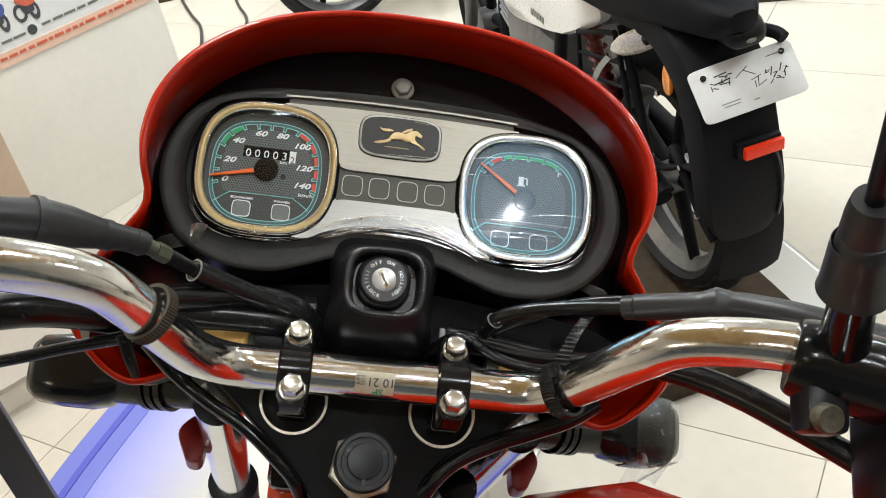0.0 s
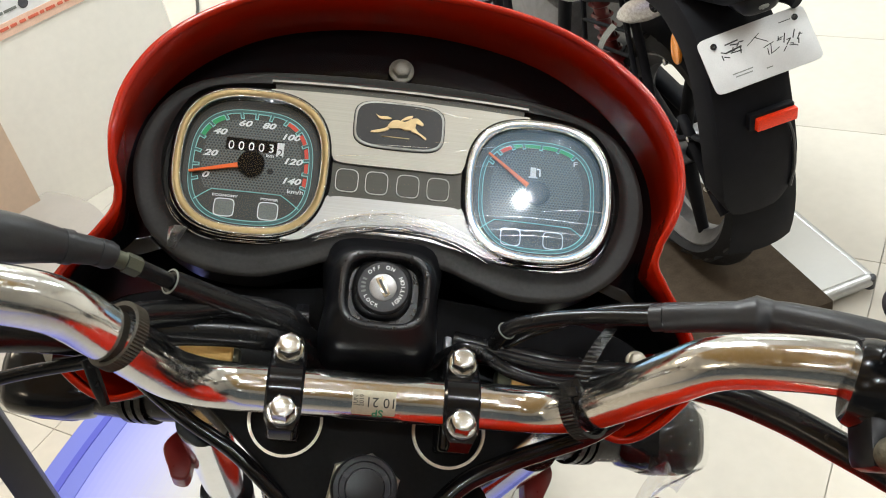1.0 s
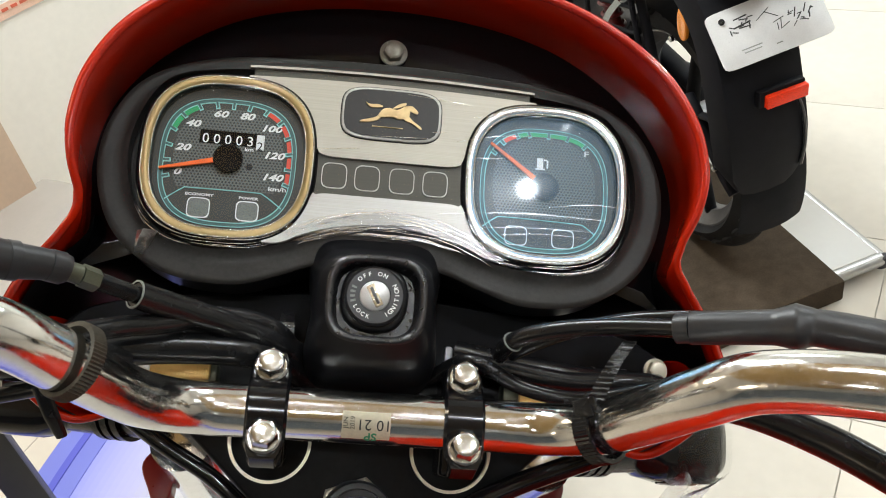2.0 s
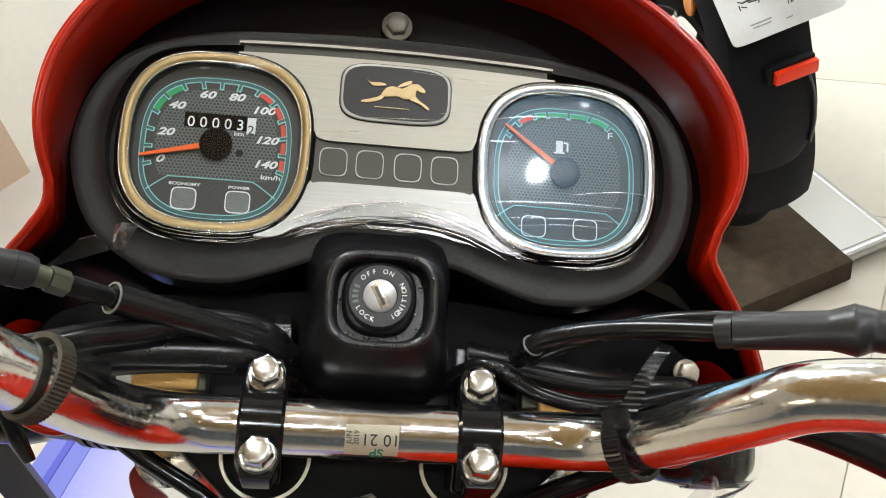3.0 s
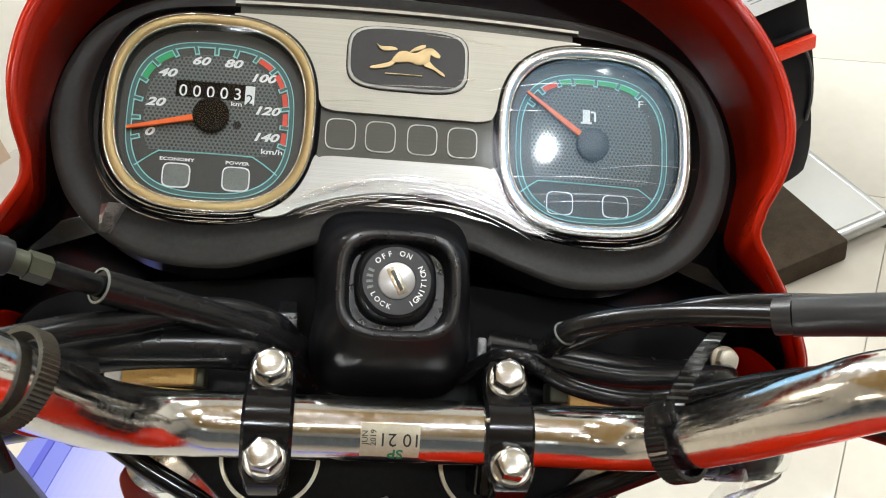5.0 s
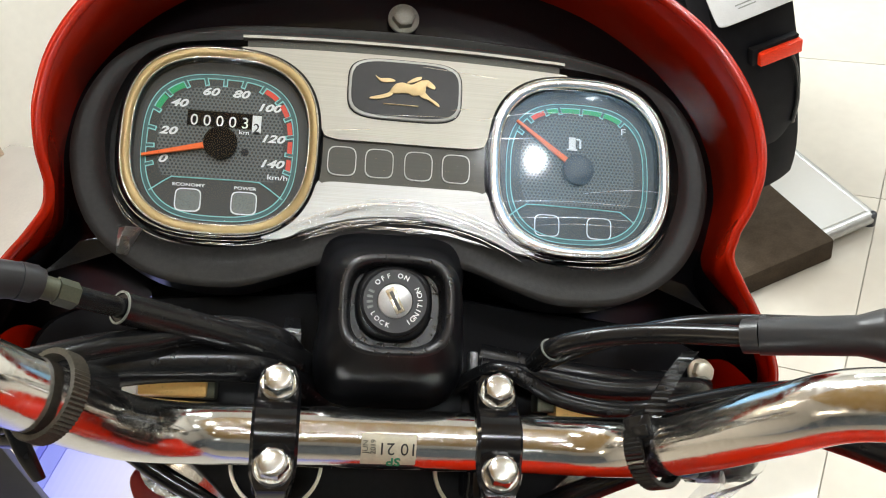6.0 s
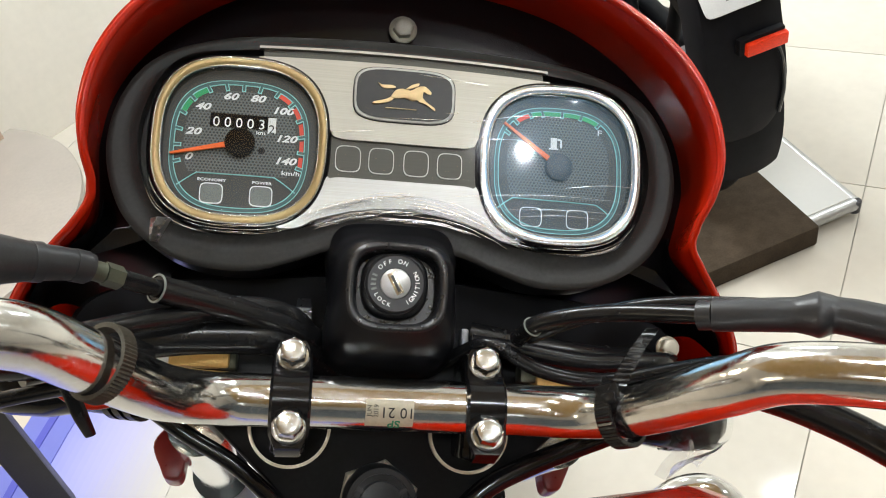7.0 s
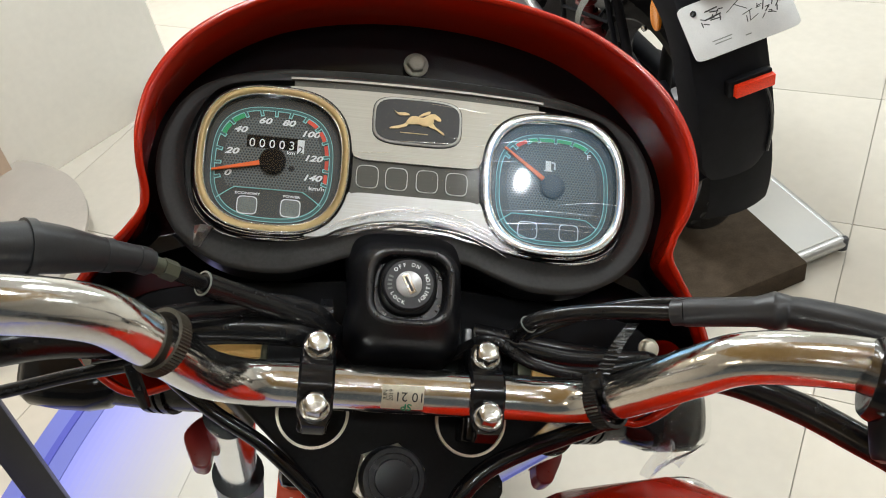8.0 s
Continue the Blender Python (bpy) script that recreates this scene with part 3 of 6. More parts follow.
def sp(name, bm, material, label="", parent=None, m=None, smooth=40):
    """A part of the steering assembly, or under a part of it."""
    return part(name, bm, material, parent or bike, label, STEER @ m if m is not None else STEER, smooth)


def mirrored(points, left_scale=1.0):
    """Both halves of an outline given from the middle (offset, y, ...) to the right, from its right end round to its left."""
    right = [(MID + q[0], *q[1:]) for q in points]
    left = [(MID - q[0] * left_scale, *q[1:]) for q in points]
    return left[::-1], right


# ---- handlebar
BAR_Y, BAR_Z = -0.115, 0.020
bar_half = [(0.030, -0.115, 0.020), (0.048, -0.115, 0.020), (0.057, -0.115, 0.0202), (0.0687, -0.1151, 0.0219), (0.0799, -0.1150, 0.0274), (0.0885, -0.1145, 0.0360), (0.0950, -0.1134, 0.0475), (0.1045, -0.1095, 0.0710), (0.115, -0.1045, 0.0935), (0.131, -0.0995, 0.1135), (0.163, -0.1015, 0.134), (0.200, -0.109, 0.146), (0.26, -0.125, 0.155)]
left, right = mirrored(bar_half)
handlebar = sp("handlebar", sweep(left + right, 0.0111, 32, 10), BAR_CHROME, "chromed tubular handlebar")

# ---- bar clamps with bolts and washers
TILT = pose(0, BAR_Y, BAR_Z, -19.5) @ Matrix.Translation((0, -BAR_Y, -BAR_Z))
for cx in (0.0306, 0.1121):
    arch = []
    for a in np.linspace(0, math.pi, 13):
        arch.append((BAR_Y + 0.0138 * math.cos(a), BAR_Z + 0.0138 * math.sin(a)))
    prof = [(BAR_Y + 0.0248, BAR_Z - 0.002), (BAR_Y + 0.0248, BAR_Z + 0.0065), (BAR_Y + 0.0241, BAR_Z + 0.0078), (BAR_Y + 0.0226, BAR_Z + 0.008), (BAR_Y + 0.0200, BAR_Z + 0.008)] + [(y, max(z, BAR_Z + 0.008)) for y, z in arch] + [(BAR_Y - 0.0180, BAR_Z + 0.008), (BAR_Y - 0.0210, BAR_Z + 0.008), (BAR_Y - 0.0228, BAR_Z + 0.0078), (BAR_Y - 0.0235, BAR_Z + 0.0065), (BAR_Y - 0.0235, BAR_Z - 0.002)]

    def narrow(y):
        """The clamp's half width towards its rounded ends."""
        d = max(0.0, abs(y - BAR_Y - 0.0006) - 0.0155) / 0.0115
        return math.sqrt(max(0.12, 1 - d * d))

    bm = loft([[(cx + s * 0.0085 * k * narrow(y), (y - BAR_Y) * (0.94 if k == 1 else 1) + BAR_Y, z - (0.0012 if k == 1 else 0)) for y, z in prof] for s, k in ((-1, 1), (-1, 0.86), (1, 0.86), (1, 1))])
    clamp = sp("bar_clamp", bm, BLACK_GLOSS, "gloss black handlebar clamp", None, TILT)
    base = block(0.015, 0.046, 0.034, 0.002, at=(cx, BAR_Y + 0.001, BAR_Z - 0.0195))
    sp("riser", base, BLACK_GLOSS, "", clamp, Matrix.Identity(4))
    for by in (BAR_Y + 0.0167, BAR_Y - 0.0149):
        sp("bolt", bolt(0.0060, 0.0082, 0.0070), DULL_CHROME, "steel hexagon bolt", clamp, TILT @ pose(cx, by, BAR_Z + 0.0078, 0, 0, 17 if by > BAR_Y else 41))
    sp("washer", loft([[(q[0] * s, q[1] * s, z) for q in squircle(0, 0, 0.0185, 0.0185, 2, 48)] for s, z in ((0.925, 0.0), (1, 0.0), (1, 0.003), (0.925, 0.003))], wrap=True), WASHER, "pale ring washer", clamp, pose(cx, -0.126, -0.014))

# ---- label on the bar, upside down
a0, a1, w0, w1 = radians(65), radians(125), 0.0615, 0.0815
sheet = loft([[(w, BAR_Y - (0.01135) * math.cos(a), BAR_Z + 0.01135 * math.sin(a)) for a in np.linspace(radians(38), radians(100), 10)] for w in (w0, w1)], closed=False)
label_ob = sp("bar_label", sheet, STICKER, "small worn paper inspection label")


def on_bar(x, deg, turn=180):
    """A pose on the bar's skin, facing out, deg degrees up from its rider side."""
    a = radians(deg)
    return Matrix.Translation((x, BAR_Y - 0.01150 * math.cos(a), BAR_Z + 0.01150 * math.sin(a))) @ Matrix.Rotation(math.pi / 2 - a, 4, "X") @ Matrix.Rotation(radians(turn), 4, "Z")


lettering("lettering", "SP", 0.0054, STEER @ on_bar(0.0735, 47), GREEN_INK, label_ob, bold=0.00010)
lettering("lettering", "10 21", 0.0064, STEER @ on_bar(0.0747, 74), INK, label_ob)
lettering("lettering", "JUN\n2019", 0.0028, STEER @ on_bar(0.0645, 76, 90), INK, label_ob)

# ---- top yoke, stem nut, fork legs
yoke_half = [(0.0, -0.195), (0.020, -0.186), (0.037, -0.167), (0.058, -0.146), (0.080, -0.1255), (0.096, -0.111), (0.098, -0.101), (0.092, -0.094), (0.06, -0.090), (0.0, -0.088)]
outline = curve([(MID + x, y, 0) for x, y in yoke_half] + [(MID - x, y, 0) for x, y in yoke_half[-2:0:-1]], 6, True)
yoke = sp("top_yoke", prism(outline, -0.040, -0.016, 0.004), SATIN_BLACK, "satin black top yoke")
STEM = (0.0715, -0.155)
nut = [[(STEM[0] + q[0], STEM[1] - 0.0028 + q[1], z) for q in hexagon(r, 0.35)] for r, z in ((0.0190, -0.0165), (0.0190, -0.0105), (0.0178, -0.0090))]
sp("stem_nut", loft(nut), WASHER, "steel hexagon nut")
cap = sp("stem_cap", turned([(0.0160, -0.017), (0.0155, 0.004), (0.0148, 0.0055), (0.0125, 0.0055), (0.0122, 0.003), (0.0095, 0.003), (0.009, 0.0055), (0.006, 0.0058)], 40), BLACK, "black plastic stem cap", None, pose(STEM[0], STEM[1] - 0.0015, 0.006))
for a in (30, 150, 270):
    sp("cap_rib", block(0.004, 0.0018, 0.0018, at=(0.0108, 0, 0.0040)), GREY_RUBBER, "", cap, pose(STEM[0], STEM[1] - 0.0015, 0.006, 0, 0, a))
FORK = Vector((-0.02, -0.15, -0.99)).normalized()
for s in (-1, 1):
    top = Vector((MID + s * 0.0865, -0.128, -0.036))
    leg = sp("fork_leg", sweep([top, top + FORK * 0.33], 0.0138, 28, 2), CHROME, "chrome fork tube")
    sp("boot", sweep([top + FORK * 0.235, top + FORK * 0.245, top + FORK * 0.26, top + FORK * 0.60], [0.0165, 0.0195, 0.0190, 0.022], 24, 4), BLACK, "black lower fork leg", leg)
    # dark red ears beside the fork
    ear = prism(curve([(0.002, 0.012, 0), (s * 0.009, 0.0, 0), (s * 0.004, -0.014, 0), (0.0, -0.020, 0), (-s * 0.008, -0.018, 0), (-s * 0.008, 0.004, 0)], 5, True), -0.008, 0.008, 0.002)
    sp("fork_ear", ear, RED_DARK, "dark red plastic fork ear", None, pose(MID + s * 0.1085, -0.140, -0.126, -15, 0, 0))

# ---- headlamp cowl: a hood round the dials
def cowl_line(half):
    """The cowl's outline from both halves; the far side is slightly narrower above and turns out a little higher up."""
    left = []
    for x, y, z in half:
        f = min(1.0, max(0.0, (-0.010 - y) / 0.025))
        left.append((MID - x * (0.968 + 0.032 * f), y + 0.0035 * f * (1 if y > -0.08 else 0.3), z))
    return curve(left[::-1][:-1] + [(MID + x, y, z) for x, y, z in half], 8)


rim_half = [(0.0, 0.090, 0.028), (0.040, 0.0872, 0.029), (0.075, 0.0785, 0.030), (0.102, 0.064, 0.031), (0.123, 0.045, 0.032), (0.1355, 0.022, 0.033), (0.1392, -0.001, 0.034), (0.1362, -0.018, 0.032), (0.1300, -0.036, 0.023), (0.1362, -0.0475, 0.018), (0.146, -0.057, 0.009), (0.160, -0.070, -0.008), (0.168, -0.083, -0.020), (0.167, -0.097, -0.030), (0.152, -0.114, -0.040), (0.134, -0.1215, -0.042), (0.112, -0.114, -0.040)]
rim = cowl_line(rim_half)
foot_half = [(0.0, 0.094, -0.022), (0.040, 0.091, -0.022), (0.076, 0.082, -0.022), (0.104, 0.067, -0.022), (0.126, 0.047, -0.022), (0.140, 0.024, -0.022), (0.1445, 0.000, -0.022), (0.142, -0.018, -0.024), (0.139, -0.036, -0.028), (0.143, -0.0475, -0.033), (0.151, -0.057, -0.039), (0.163, -0.070, -0.048), (0.172, -0.083, -0.058), (0.171, -0.097, -0.064), (0.155, -0.112, -0.071), (0.134, -0.119, -0.074), (0.112, -0.110, -0.074)]
foot = cowl_line(foot_half)
nose = [((q[0] - MID) * 0.80 + MID, q[1] * 0.80, -0.150) for q in foot]
mid1 = [np.array(a) * 0.5 + np.array(b) * 0.5 + np.array((0.002 * np.sign(a[0] - MID), 0, 0)) for a, b in zip(rim, foot)]
outer = [np.array(q) + np.array(((q[0] - MID) * 0.028, 0.0035 if q[1] > -0.03 else 0.0, 0.0015)) for q in rim]
outer2 = [np.array(q) + np.array(((q[0] - MID) * 0.030, 0.004 if q[1] > -0.03 else 0.0, 0)) for q in foot]
front = [np.array(q) for q in nose]
low_in = [np.array(a) * 0.04 + np.array(b) * 0.96 for a, b in zip(rim, foot)]
bm = loft([low_in, mid1, rim, [(np.array(a) + np.array(b)) / 2 + np.array((0, 0, 0.0012)) for a, b in zip(rim, outer)], outer, outer2, front], closed=False)
cowl = sp("headlamp_cowl", bm, RED, "glossy red headlamp cowl", smooth=60)

bead = [np.array(q) + np.array(((q[0] - MID) * 0.012, 0.0014 if q[1] > -0.03 else 0.0, 0.0012)) for q in rim]
sp("cowl_bead", sweep(bead, 0.0019, 10, smoothed=False), RED, "rolled edge of the cowl", cowl, smooth=80)
inner_a = [centre_in + (np.array(q) - centre_in) * np.array((0.992, 0.99, 1.0)) for centre_in in (np.array((MID, -0.01, 0.0)),) for q in foot]
sp("cowl_lining", loft([[np.array(q) + np.array((0, 0, 0.0)) for q in foot], [centre_in + (np.array(q) - centre_in) * np.array((0.997, 0.997, 1.0)) for centre_in in (np.array((MID, -0.01, 0.0)),) for q in low_in]], closed=False), BLACK_GLOSS, "gloss black lining inside the cowl", cowl, smooth=60)
for side in (-1, 1):
    ids = [i for i, q in enumerate(rim) if q[1] < -0.026 and (q[0] - MID) * side > 0]
    rows = []
    for g in (0.0, 0.5, 1.0):
        row = []
        for i in ids:
            f = g * (0.12 + 0.70 * min(1.0, max(0.0, (-0.026 - rim[i][1]) / 0.030)))
            row.append(np.array(foot[i]) * (1 - f) + np.array(rim[i]) * f + np.array((-0.0018 * side, 0.0006, 0)))
        rows.append(row)
    sp("cowl_lining", loft(rows, closed=False), MATT_BLACK, "black lining of the lower cowl", cowl, smooth=60)
inner_b = [((q[0] - MID) * 0.97 + MID, q[1] * 0.97, q[2] + 0.004) for q in nose]
sp("cowl_inner", loft([inner_a, inner_b], closed=False), BLACK, "black inner side of the cowl", cowl, smooth=60)
for s in (-1, 1):
    k = 1.0
    edge = curve([(0.150, -0.074, -0.032), (0.160, -0.081, -0.026), (0.1685, -0.090, -0.030), (0.1675, -0.101, -0.038), (0.153, -0.1145, -0.044), (0.138, -0.1212, -0.047), (0.116, -0.112, -0.047), (0.110, -0.104, -0.050), (0.120, -0.092, -0.052), (0.134, -0.080, -0.046)], 5, True)
    loops = []
    c = np.array((0.134, -0.092, -0.078))
    for f, d in ((1.0, 0.0), (0.75, -0.45), (0.45, -0.8), (0.15, -0.98)):
        loops.append([(MID + s * k * (c[0] + (q[0] - c[0]) * f), c[1] + (q[1] - c[1]) * f, q[2] + (c[2] - q[2]) * -d) for q in edge])
    sp("cowl_flap", loft(loops, (False, True)), RED, "red lower flap of the cowl", cowl, smooth=70)

# ---- inner black liner between cowl and dials
upper = [np.array(q) for q in foot if q[1] > -0.062]
centre = np.array((MID, -0.01, -0.016))
liner_in = [centre + (q - centre) * np.array((0.90, 0.88, 0.0)) for q in upper]
liner_in2 = [centre + (q - centre) * np.array((0.70, 0.62, 0.0)) + np.array((0, 0, -0.004)) for q in upper]
bm = loft([[q + np.array((0, 0, 0.003)) for q in upper], liner_in, liner_in2, [centre + (q - centre) * 0.02 for q in liner_in2]], closed=False)
liner = sp("cowl_liner", bm, BLACK_GLOSS, "black plastic liner inside the cowl", smooth=60)
sp("bolt", bolt(0.0053, 0.0055, 0.0070), OLD_STEEL, "dull steel bolt with a flange", liner, pose(MID - 0.0012, 0.0688, -0.0160))
sp("side_bolt", bolt(0.0046, 0.006, 0.0058), WASHER, "", cowl, pose(0.2105, -0.0815, -0.018))

# ---- instrument pod
outer_half = [(0.0, -0.042), (0.028, -0.046), (0.046, -0.0525), (0.068, -0.0585), (0.098, -0.055), (0.122, -0.038), (0.1325, -0.010), (0.129, 0.017), (0.114, 0.038), (0.083, 0.0500), (0.042, 0.0540), (0.0, 0.0552)]
inner_half = [(0.0, -0.028), (0.025, -0.029), (0.042, -0.037), (0.075, -0.0425), (0.103, -0.037), (0.116, -0.014), (0.1165, 0.012), (0.104, 0.036), (0.078, 0.0435), (0.040, 0.0455), (0.020, 0.0458), (0.0, 0.046)]


def round_outline(half, z, grow=1.0, steps=8):
    pts = [(MID + x * grow, y * grow, z) for x, y in half] + [(MID - x * grow, y * grow, z) for x, y in half[-2:0:-1]]
    return curve(pts, steps, True)


po, pi = round_outline(outer_half, 0.0), round_outline(inner_half, 0.0, 1.012)
ramp_loops = []
for f in (0.0, 0.03, 0.08, 0.2, 0.4, 0.6, 0.8, 1.0):
    lift = 0.0012 * math.sin(min(1.0, f / 0.12) * math.pi / 2) - 0.0030 * math.sin(f * math.pi) * f + 0.0008 * f
    ramp_loops.append([np.array(a) * (1 - f) + np.array(b) * f + np.array((0, 0, lift)) for a, b in zip(po, pi)])
po_low = [np.array((MID + (q[0] - MID) * 0.995, q[1] * 0.99, -0.026)) for q in po]
pi_low = [(q[0], q[1], -0.006) for q in pi]
pod = sp("instrument_pod", loft(ramp_loops + [pi_low], (False, True)), BLACK_SOFT, "grained dark grey instrument housing", smooth=50)
sp("pod_skirt", loft([po_low, [np.array(q) + np.array((0, 0, -0.0001)) for q in po]], (True, False)), BLACK, "black side of the housing", pod, smooth=50)

# ---- silver fascia between the dials
GAUGES = (0.0, 0.1492)


def gauge_edge(x, h=0.0402, p=2.7):
    """Half the gauge's height at the offset x, or nothing beyond its rim."""
    x = abs(x)
    return h * (1 - (x / h) ** p) ** (1 / p) if x < h else None


def fascia(us, top, bottom, z0, z1):
    """A plate by columns between two edges."""
    lo, hi = [], []
    for x in us:
        lo.append((x, bottom(x), 0))
        hi.append((x, top(x), 0))
    return prism(hi + lo[::-1], z0, z1)


def ring_top(x):
    e = [gauge_edge(x - g) for g in GAUGES]
    return max([q for q in e if q is not None], default=-1)


def upper_floor(x):
    d = min(abs(x - 0.0403), abs(x - 0.1089))
    lift = 0.0045
    if 0.0403 < x < 0.1089 and d < 0.008:
        lift += 0.4 * (0.008 - math.sqrt(max(0, 0.008 ** 2 - (0.008 - d) ** 2)))
    return max(lift, ring_top(x))


def lower_top(x):
    r = ring_top(x)
    base = -0.0135
    d = min(abs(x - 0.0403), abs(x - 0.1089))
    if 0.0403 < x < 0.1089 and d < 0.007:
        base -= 0.3 * (0.007 - math.sqrt(max(0, 0.007 ** 2 - (0.007 - d) ** 2)))
    return min(base, -r) if r > 0 else base


def lower_floor(x):
    d = abs(x - MID)
    if d < 0.041:
        return -0.0265 - 0.0085 * (d / 0.041) ** 2
    return -ring_top(x) - 0.0004 - 0.0063 * max(0.0, 1 - (d - 0.041) / 0.0146)


us = np.linspace(0.006, 0.1432, 90)
sp("fascia", fascia(us, lambda x: 0.0408 + 0.0018 * (1 - ((x - MID) / 0.07) ** 2), upper_floor, 0.002, 0.0048), BRUSHED, "brushed silver fascia", pod)
us = np.linspace(0.0190, 0.1302, 90)
sp("fascia", fascia(us, lower_top, lower_floor, 0.002, 0.0048), BRUSHED_BRIGHT, "bright lower fascia", pod)
sp("telltale_panel", fascia(np.linspace(0.036, 0.113, 30), lambda x: 0.013, lambda x: -0.020, 0.0005, 0.0030), PANEL_DARK, "dark brushed telltale strip", pod)
sp("trim_groove", fascia(np.linspace(0.008, 0.140, 30), lambda x: 0.0447 + 0.002 * (1 - ((x - MID) / 0.07) ** 2), lambda x: 0.0400, 0.001, 0.0036), PANEL_DARK, "", pod)
sp("trim_line", fascia(np.linspace(0.006, 0.142, 30), lambda x: 0.0458 + 0.002 * (1 - ((x - MID) / 0.07) ** 2), lambda x: 0.0446 + 0.002 * (1 - ((x - MID) / 0.07) ** 2), 0.002, 0.0054), BRUSHED, "", pod)
for x in (0.0492, 0.0645, 0.0807, 0.0964):
    tell = sp("telltale", prism(squircle(x, -0.0042, 0.0055, 0.0058, 4, 40), 0.003, 0.0034), LENS_GREY, "unlit smoked telltale", pod)
    tell.data.materials[0] = PANEL_DARK
    sp("outline", band(squircle(x, -0.0042, 0.0055, 0.0058, 4, 40), squircle(x, -0.0042, 0.0059, 0.0062, 4, 40), 0.003, 0.0037), SILVER_PRINT, "", pod)

# ---- emblem badge: a plain gold streak on a dark plate
badge = sp("badge", prism(squircle(0.0737, 0.0275, 0.0236, 0.0130, 4.2, 64), 0.0045, 0.0060, 0.0005), SILVER_PRINT, "badge with a plain gold emblem on dark plate", pod)
sp("badge_seam", band(squircle(0.0737, 0.0275, 0.0236, 0.0130, 4.2, 64), squircle(0.0737, 0.0275, 0.0240, 0.0134, 4.2, 64), 0.0045, 0.0052), BLACK, "", pod)
sp("badge_plate", prism(squircle(0.0737, 0.0275, 0.0224, 0.0118, 4.2, 64), 0.0058, 0.0063), BADGE_DARK, "dark brown badge plate", pod)
emb = prism(curve([(-0.0058, -0.0020, 0), (-0.0042, 0.0016, 0), (-0.0012, 0.0028, 0), (0.0030, 0.0022, 0), (0.0066, 0.0044, 0), (0.0100, 0.0046, 0), (0.0090, 0.0018, 0), (0.0082, -0.0012, 0), (0.0040, -0.0026, 0), (0.0006, -0.0016, 0)], 5, True), 0.0, 0.0009, 0.0003)
for pts in (((-0.0048, -0.0004), (-0.0070, -0.0022), (-0.0102, -0.0034), (-0.0138, -0.0045), (-0.0140, -0.0053), (-0.0094, -0.0048), (-0.0052, -0.0030)),
            ((0.0078, 0.0000), (0.0104, -0.0026), (0.0142, -0.0052), (0.0148, -0.0064), (0.0136, -0.0062), (0.0104, -0.0040), (0.0066, -0.0026)),
            ((-0.0122, 0.0050), (-0.0104, 0.0040), (-0.0064, 0.0042), (-0.0040, 0.0034), (-0.0056, 0.0028), (-0.0098, 0.0026)),
            ((0.0008, 0.0026), (0.0036, 0.0050), (0.0068, 0.0060), (0.0060, 0.0044)),
            ((0.0092, 0.0046), (0.0108, 0.0040), (0.0128, 0.0020), (0.0120, 0.0010), (0.0092, 0.0022))):
    prism(curve([(x, y, 0) for x, y in pts], 5, True), 0.0, 0.0008, bm=emb)
prism([(-0.0085, -0.0070, 0), (0.0060, -0.0070, 0), (0.0060, -0.0067, 0), (-0.0085, -0.0067, 0)], 0.0, 0.0006, bm=emb)
sp("emblem", emb, EMBLEM, "plain gold emblem", pod, pose(0.0733, 0.0276, 0.0063))


# ---- gauges
def sheet_of(loop):
    """One thin clear pane."""
    bm = bmesh.new()
    bm.faces.new([bm.verts.new(q) for q in loop])
    return bm


